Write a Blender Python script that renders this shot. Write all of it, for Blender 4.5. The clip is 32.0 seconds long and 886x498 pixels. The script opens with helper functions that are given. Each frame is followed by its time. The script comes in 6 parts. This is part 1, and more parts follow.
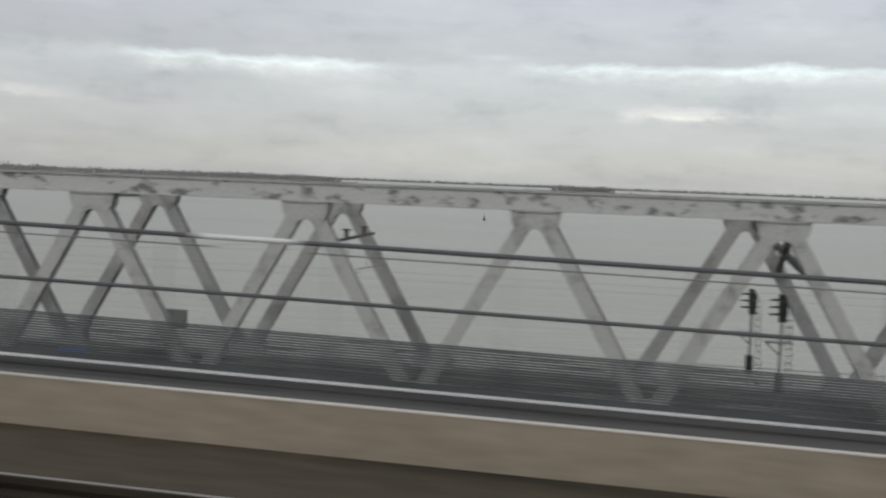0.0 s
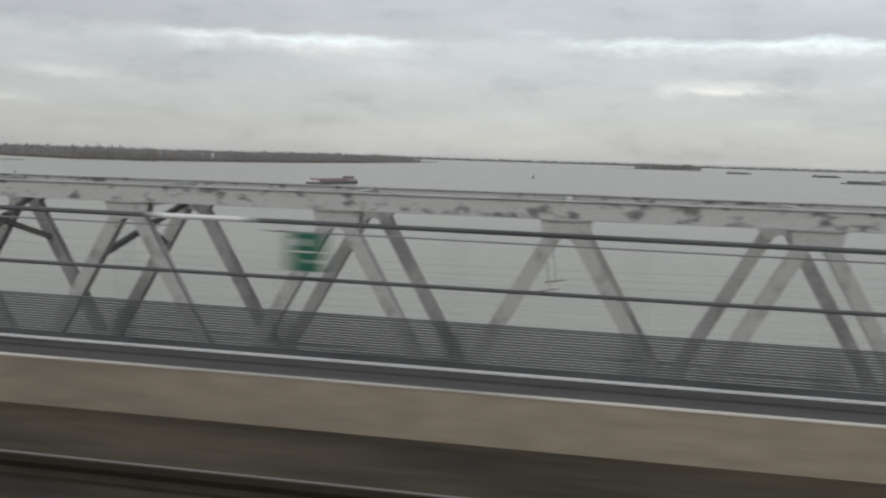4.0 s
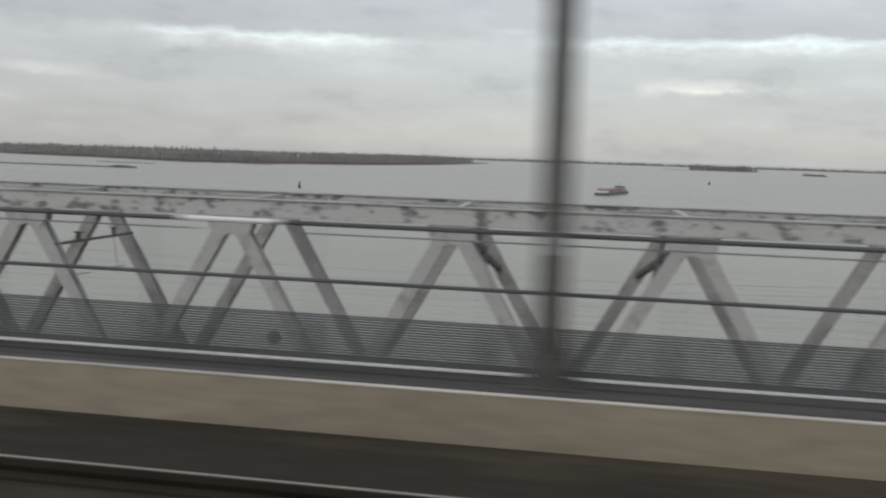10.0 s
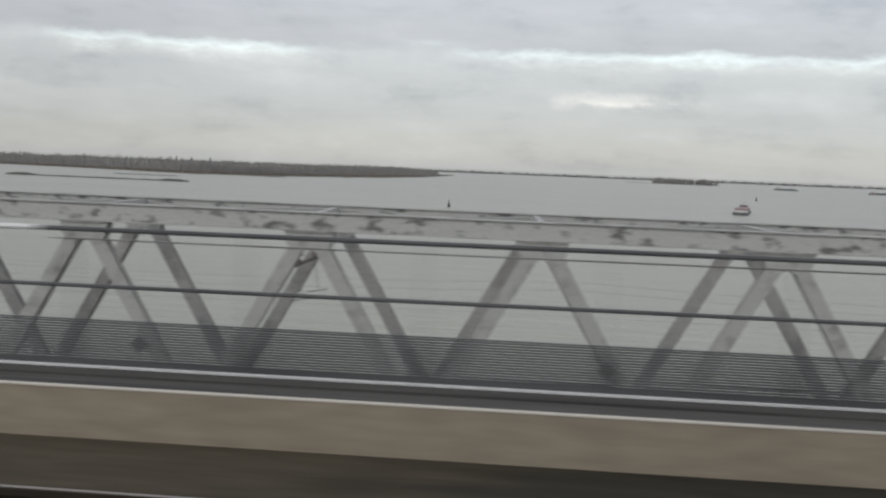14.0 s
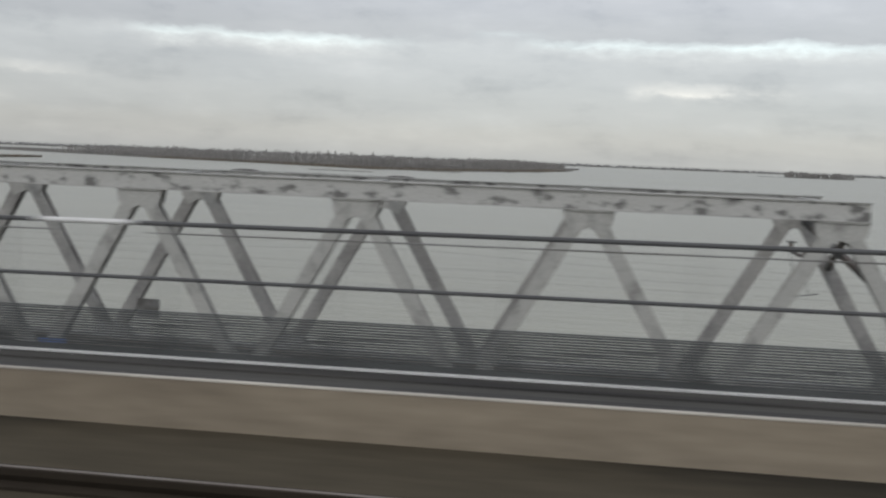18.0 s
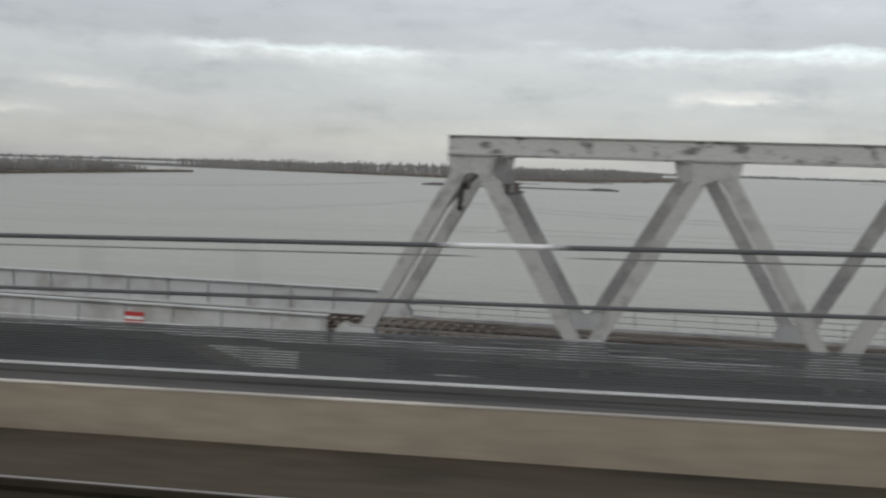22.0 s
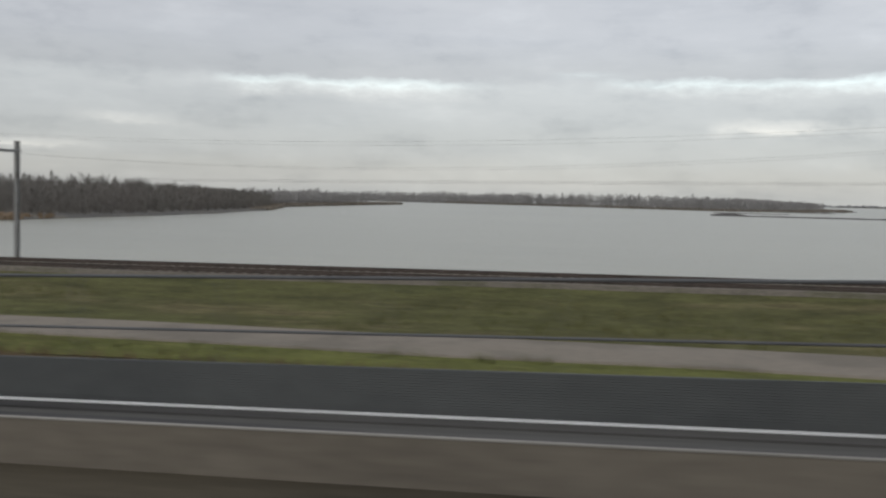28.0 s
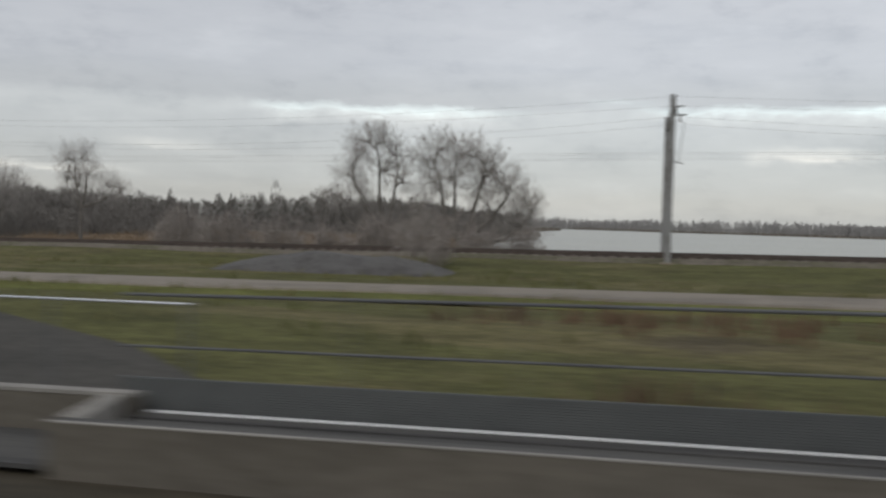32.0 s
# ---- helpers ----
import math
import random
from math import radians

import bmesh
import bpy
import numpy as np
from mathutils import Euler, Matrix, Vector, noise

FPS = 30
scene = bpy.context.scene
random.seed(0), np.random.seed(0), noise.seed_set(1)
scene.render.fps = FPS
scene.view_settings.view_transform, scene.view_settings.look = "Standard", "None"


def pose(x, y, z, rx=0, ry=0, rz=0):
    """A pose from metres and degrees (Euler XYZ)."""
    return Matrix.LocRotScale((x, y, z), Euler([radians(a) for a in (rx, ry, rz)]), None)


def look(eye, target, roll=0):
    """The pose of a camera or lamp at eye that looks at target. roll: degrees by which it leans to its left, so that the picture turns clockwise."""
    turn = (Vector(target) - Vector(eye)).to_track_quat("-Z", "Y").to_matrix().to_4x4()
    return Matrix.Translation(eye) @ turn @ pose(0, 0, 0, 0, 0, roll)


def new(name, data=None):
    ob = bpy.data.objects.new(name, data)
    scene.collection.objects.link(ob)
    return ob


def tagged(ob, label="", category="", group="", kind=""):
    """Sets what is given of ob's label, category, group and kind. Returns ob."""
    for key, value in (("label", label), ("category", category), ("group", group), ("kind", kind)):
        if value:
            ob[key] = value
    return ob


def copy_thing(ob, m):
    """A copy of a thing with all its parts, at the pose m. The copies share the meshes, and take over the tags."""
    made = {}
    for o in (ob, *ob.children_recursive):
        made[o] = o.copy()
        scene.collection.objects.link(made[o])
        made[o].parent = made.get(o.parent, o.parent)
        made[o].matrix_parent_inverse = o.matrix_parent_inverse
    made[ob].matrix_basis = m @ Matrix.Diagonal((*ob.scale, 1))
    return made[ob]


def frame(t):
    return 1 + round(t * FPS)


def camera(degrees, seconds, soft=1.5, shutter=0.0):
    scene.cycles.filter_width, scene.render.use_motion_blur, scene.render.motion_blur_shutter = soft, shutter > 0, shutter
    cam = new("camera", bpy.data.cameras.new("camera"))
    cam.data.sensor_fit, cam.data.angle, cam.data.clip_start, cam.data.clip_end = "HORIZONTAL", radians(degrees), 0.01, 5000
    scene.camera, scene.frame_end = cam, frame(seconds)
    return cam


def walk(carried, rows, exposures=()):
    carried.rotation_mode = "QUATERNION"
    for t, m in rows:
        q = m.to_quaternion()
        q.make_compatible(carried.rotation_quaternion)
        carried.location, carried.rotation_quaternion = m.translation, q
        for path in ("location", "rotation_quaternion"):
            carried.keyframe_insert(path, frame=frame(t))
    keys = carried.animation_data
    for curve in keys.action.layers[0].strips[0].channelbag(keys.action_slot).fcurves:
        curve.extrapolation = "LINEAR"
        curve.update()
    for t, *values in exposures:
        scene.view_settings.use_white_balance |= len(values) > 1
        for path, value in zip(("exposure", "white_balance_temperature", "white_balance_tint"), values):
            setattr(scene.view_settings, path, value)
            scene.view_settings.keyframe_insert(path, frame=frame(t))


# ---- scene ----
cam = camera(48.4, 32.0, soft=2.3, shutter=0.2)


def travel(t):
    """Metres gone along the line after t seconds, slowly gathering speed."""
    return 46.0 * (0.7215 * t + 0.00205 * t * t) + 1.25 * math.exp(-((t - 14.3) / 4.0) ** 2)


def moment(x):
    """The time at which the train is beside x."""
    s = -x / 46.0
    return (-0.7215 + math.sqrt(max(0.7215 ** 2 + 0.0082 * s, 0.01))) / 0.0041


def eye_height(t):
    t0 = min(max(t, 0.0), 32.0)
    z = ((((5.3871e-06 * t0 - 3.96505e-04) * t0 + 9.53675e-03) * t0 - 0.111623) * t0 + 0.721791) * t0 + 21.2102
    return z + 0.11 * math.exp(-1.2 * t0) + (t - t0) * (0.6 if t < 0 else -1.0)


def eye_at(x):
    return eye_height(moment(x))


# seconds, turn, tilt and lean in degrees
ROWS = [
    (0, -9.16, -4.06, 2.20), (0.5, -9.48, -4.30, 1.95), (1, -9.95, -4.70, 1.95), (1.5, -10.30, -4.98, 2.10),
    (2, -10.41, -5.53, 2.30), (2.5, -10.71, -5.77, 2.20), (3, -10.89, -5.76, 2.10), (3.5, -11.32, -5.56, 1.90),
    (4, -11.20, -5.45, 1.75), (4.5, -11.00, -5.35, 1.70), (5, -10.75, -5.27, 1.75), (5.5, -10.46, -5.23, 1.85),
    (6, -10.12, -5.28, 2.10), (6.5, -9.97, -5.29, 2.05), (7, -9.91, -5.37, 2.00), (7.5, -9.96, -5.37, 2.05),
    (8, -9.78, -5.33, 2.20), (8.5, -9.84, -5.38, 2.20), (9, -9.90, -5.54, 2.15), (9.5, -10.06, -5.48, 2.00),
    (10, -10.10, -5.51, 1.85), (10.5, -9.98, -5.23, 1.80), (11, -8.96, -4.94, 1.88), (11.5, -7.45, -4.98, 2.01),
    (12, -6.43, -4.89, 1.93), (12.5, -5.55, -4.80, 1.85), (13, -5.02, -4.80, 1.83), (13.5, -5.02, -4.87, 2.04),
    (14, -5.24, -4.76, 2.26), (14.5, -5.43, -4.72, 2.36), (15, -5.80, -4.85, 2.45), (15.5, -6.20, -5.05, 2.55),
    (16, -6.70, -5.35, 2.62), (16.5, -7.22, -5.56, 2.62), (17, -7.98, -5.52, 2.20), (17.5, -8.77, -5.53, 2.02),
    (18, -9.51, -5.39, 2.27), (18.5, -9.88, -5.43, 2.67), (19, -9.99, -5.51, 2.84), (19.5, -10.11, -5.63, 2.83),
    (20, -10.31, -5.62, 2.58), (20.5, -10.63, -5.48, 2.20), (21, -11.08, -5.27, 1.97), (21.5, -11.57, -5.12, 1.82),
    (22, -11.98, -4.90, 1.76), (22.5, -12.11, -5.01, 1.78), (23, -12.41, -4.84, 1.68), (23.5, -12.59, -4.72, 1.59),
    (24, -12.94, -4.46, 1.45), (24.5, -13.49, -4.45, 1.22), (25, -13.72, -4.55, 1.11), (25.5, -14.06, -4.23, 1.17),
    (26, -14.09, -4.30, 1.36), (26.5, -14.08, -4.14, 1.47), (27, -14.10, -3.85, 1.45), (27.5, -14.20, -3.50, 1.40),
    (28, -14.30, -3.10, 1.33), (28.5, -14.37, -2.77, 1.31), (29, -14.31, -2.50, 1.94), (29.5, -14.21, -2.37, 2.19),
    (30, -14.32, -2.02, 2.04), (30.5, -14.57, -1.97, 1.87), (31, -14.94, -1.70, 1.70), (31.5, -15.45, -1.82, 1.51),
    (32, -16.25, -1.62, 1.63),
]


def aim(t, turn, tilt, lean):
    eye = Vector((-travel(t), 0.0, eye_height(t)))
    a, b = radians(turn), radians(tilt)
    way = Vector((math.sin(a) * math.cos(b), math.cos(a) * math.cos(b), math.sin(b)))
    return look(eye, eye + way, lean)


walk(cam, [(r[0], aim(*r)) for r in ROWS])

# ---- sky and light ----
world = bpy.data.worlds.new("sky")
scene.world = world
world.use_nodes = True
wn, wl = world.node_tree.nodes, world.node_tree.links
wn.clear()


def wnode(kind):
    return wn.new(kind)


def wmath(op, a, b=None, clamp=False):
    n = wnode("ShaderNodeMath")
    n.operation, n.use_clamp = op, clamp
    for i, v in enumerate((a, b)):
        if v is None:
            continue
        if isinstance(v, (int, float)):
            n.inputs[i].default_value = v
        else:
            wl.new(v, n.inputs[i])
    return n.outputs[0]


def wramp(value, stops, mode="EASE"):
    n = wnode("ShaderNodeValToRGB")
    n.color_ramp.interpolation = mode
    while len(n.color_ramp.elements) < len(stops):
        n.color_ramp.elements.new(0.5)
    for e, (p, c) in zip(n.color_ramp.elements, stops):
        e.position, e.color = p, (*c, 1) if len(c) == 3 else c
    wl.new(value, n.inputs[0])
    return n.outputs[0]


def wmix(kind, fac, a, b):
    n = wnode("ShaderNodeMix")
    n.data_type, n.blend_type = "RGBA", kind
    for s, v in ((0, fac), (6, a), (7, b)):
        if isinstance(v, (int, float)):
            n.inputs[s].default_value = v
        elif isinstance(v, tuple):
            n.inputs[s].default_value = (*v, 1)
        else:
            wl.new(v, n.inputs[s])
    return n.outputs[2]


def wnoise(vec, scale, detail, rough):
    n = wnode("ShaderNodeTexNoise")
    n.inputs["Scale"].default_value, n.inputs["Detail"].default_value, n.inputs["Roughness"].default_value = scale, detail, rough
    wl.new(vec, n.inputs["Vector"])
    return n.outputs[0]


coord = wnode("ShaderNodeTexCoord").outputs["Generated"]
sep = wnode("ShaderNodeSeparateXYZ")
wl.new(coord, sep.inputs[0])
bearing = wmath("ARCTAN2", sep.outputs[0], sep.outputs[1])
height = sep.outputs[2]
flat = wnode("ShaderNodeCombineXYZ")
wl.new(bearing, flat.inputs[0])
wl.new(wmath("MULTIPLY", height, 2.4), flat.inputs[1])
puffs = wnoise(flat.outputs[0], 8.5, 9.0, 0.58)
fine = wnoise(flat.outputs[0], 19.0, 7.0, 0.65)
stretch = wnode("ShaderNodeCombineXYZ")
wl.new(wmath("MULTIPLY", bearing, 1.0), stretch.inputs[0])
wl.new(wmath("MULTIPLY", height, 6.0), stretch.inputs[1])
layers = wnoise(stretch.outputs[0], 5.0, 8.0, 0.58)
# height bent by the noise, so that layer edges are ragged
bent = wmath("ADD", height, wmath("MULTIPLY", wmath("SUBTRACT", wmath("ADD", wmath("MULTIPLY", fine, 0.62), wmath("MULTIPLY", layers, 0.38)), 0.5), 0.036))
base = wramp(wmath("MULTIPLY", bent, 2.0), [(0.0, (0.462, 0.474, 0.474)), (0.04, (0.495, 0.503, 0.497)), (0.09, (0.503, 0.519, 0.527)),
                                           (0.17, (0.533, 0.55, 0.562)), (0.215, (0.585, 0.603, 0.612)), (0.24, (0.505, 0.518, 0.535)), (0.32, (0.55, 0.565, 0.595)), (1.0, (0.56, 0.58, 0.62))])
shade = wramp(puffs, [(0.26, (0.80, 0.805, 0.82)), (0.5, (1.0, 1.0, 1.0)), (0.74, (1.11, 1.11, 1.105))])
sheet = wramp(layers, [(0.30, (0.92, 0.925, 0.935)), (0.5, (1.0, 1.0, 1.0)), (0.70, (1.06, 1.055, 1.05))])
side_tone = wramp(wmath("ADD", wmath("MULTIPLY", bearing, 0.5), 0.5), [(0.0, (0.90, 0.90, 0.905)), (0.25, (0.90, 0.90, 0.905)), (0.42, (1.0, 1.0, 1.0)), (1.0, (1.0, 1.0, 1.0))])
clouds = wmix("MULTIPLY", 1.0, wmix("MULTIPLY", 1.0, wmix("MULTIPLY", 1.0, base, side_tone), shade), sheet)


def rift(low, high, west, east, power, soft=0.007):
    """A bright break between two cloud layers: heights and bearings of its ends."""
    up = wmath("DIVIDE", wmath("SUBTRACT", bent, low), max(high - low - soft, 0.002), True)
    down = wmath("DIVIDE", wmath("SUBTRACT", high, bent), soft * 0.9, True)
    a = wmath("DIVIDE", wmath("SUBTRACT", bearing, west), 0.045, True)
    b = wmath("DIVIDE", wmath("SUBTRACT", east, bearing), 0.09, True)
    body = wmath("MULTIPLY", wmath("MULTIPLY", wmath("POWER", up, 2.2), down), wmath("MULTIPLY", a, b))
    patch = wmath("MULTIPLY", wmath("SUBTRACT", wmath("ADD", wmath("MULTIPLY", puffs, 0.65), wmath("MULTIPLY", fine, 0.35)), 0.34), 4.2, True)
    return wmath("MULTIPLY", wmath("MULTIPLY", body, patch), power)


warm = wramp(wmath("MULTIPLY", bent, 5.0), [(0.30, (0.92, 0.905, 0.86)), (0.47, (0.93, 0.925, 0.89)), (0.58, (0.85, 0.955, 0.965))])
breaks = [rift(0.090, 0.1165, -0.485, -0.185, 1.1), rift(0.095, 0.1195, -0.105, 0.40, 1.1), rift(0.110, 0.128, -0.150, -0.05, 0.45),
          rift(0.058, 0.081, 0.005, 0.185, 0.95, 0.012), rift(0.058, 0.078, -0.62, -0.49, 0.42, 0.012), rift(0.034, 0.050, -0.80, -0.575, 0.62, 0.010)]
glow = breaks[0]
for extra in breaks[1:]:
    glow = wmath("ADD", glow, extra)
bright = wmix("MULTIPLY", 1.0, wmix("MIX", wmath("MINIMUM", glow, 1.0), clouds, warm), (1.012, 1.0, 0.985))
nishita = wnode("ShaderNodeTexSky")
nishita.sky_type, nishita.sun_disc = "NISHITA", False
nishita.sun_elevation, nishita.sun_rotation = radians(40), radians(200)
thin = wmix("MIX", 0.985, nishita.outputs[0], bright)
below = wmix("MIX", wmath("MULTIPLY", wmath("ADD", height, 0.004), 300.0, True), (0.33, 0.34, 0.335), thin)
ground_free = wnode("ShaderNodeBackground")
ground_free.inputs["Strength"].default_value = 1.0
wl.new(below, ground_free.inputs["Color"])
wo = wnode("ShaderNodeOutputWorld")
wl.new(ground_free.outputs[0], wo.inputs[0])

sun = new("sun", bpy.data.lights.new("sun", "SUN"))
sun.data.energy, sun.data.angle, sun.data.color = 0.6, radians(18), (1.0, 0.96, 0.9)
sun.matrix_world = look((0, 0, 100), (20, 60, 45))


# ---- materials ----
def material(name, color, rough=0.6, metal=0.0, spots=None, scale=1.0, amount=0.5, grain=0.12, bump=0.0, stretch=(1, 1, 1), tint=0.0, edge=0.14, spec=0.5):
    """A surface with broad stains and fine grain. spots: the colour of the stains; amount: how far they cover it."""
    m = bpy.data.materials.new(name)
    m.use_nodes = True
    n, l = m.node_tree.nodes, m.node_tree.links
    bsdf = n["Principled BSDF"]
    bsdf.inputs["Roughness"].default_value, bsdf.inputs["Metallic"].default_value = rough, metal
    bsdf.inputs["Specular IOR Level"].default_value = spec
    tc = n.new("ShaderNodeNewGeometry").outputs["Position"]
    mp = n.new("ShaderNodeMapping")
    mp.inputs["Scale"].default_value = stretch
    l.new(tc, mp.inputs[0])

    def noise_of(s, d, r=0.6):
        q = n.new("ShaderNodeTexNoise")
        q.inputs["Scale"].default_value, q.inputs["Detail"].default_value, q.inputs["Roughness"].default_value = s, d, r
        l.new(mp.outputs[0], q.inputs["Vector"])
        return q.outputs[0]

    def ramp(v, a, b, lo, hi):
        q = n.new("ShaderNodeValToRGB")
        q.color_ramp.elements[0].position, q.color_ramp.elements[0].color = lo, (*a, 1)
        q.color_ramp.elements[1].position, q.color_ramp.elements[1].color = hi, (*b, 1)
        l.new(v, q.inputs[0])
        return q.outputs[0]

    broad = noise_of(scale, 6)
    small = noise_of(scale * 14, 5)
    spots = spots or tuple(c * 0.72 for c in color)
    lo = 0.62 - 0.3 * amount
    col = ramp(broad, color, spots, lo, lo + edge)
    g = ramp(small, (1 - grain,) * 3, (1 + grain,) * 3, 0.3, 0.7)
    mix = n.new("ShaderNodeMix")
    mix.data_type, mix.blend_type = "RGBA", "MULTIPLY"
    mix.inputs[0].default_value = 1.0
    l.new(col, mix.inputs[6])
    l.new(g, mix.inputs[7])
    out = mix.outputs[2]
    if tint:
        info = n.new("ShaderNodeObjectInfo")
        t = ramp(info.outputs["Random"], (1 - tint,) * 3, (1 + tint,) * 3, 0.0, 1.0)
        m2 = n.new("ShaderNodeMix")
        m2.data_type, m2.blend_type = "RGBA", "MULTIPLY"
        m2.inputs[0].default_value = 1.0
        l.new(out, m2.inputs[6])
        l.new(t, m2.inputs[7])
        out = m2.outputs[2]
    l.new(out, bsdf.inputs["Base Color"])
    if bump:
        b = n.new("ShaderNodeBump")
        b.inputs["Strength"].default_value, b.inputs["Distance"].default_value = 0.6, bump
        l.new(small, b.inputs["Height"])
        l.new(b.outputs[0], bsdf.inputs["Normal"])
    return m


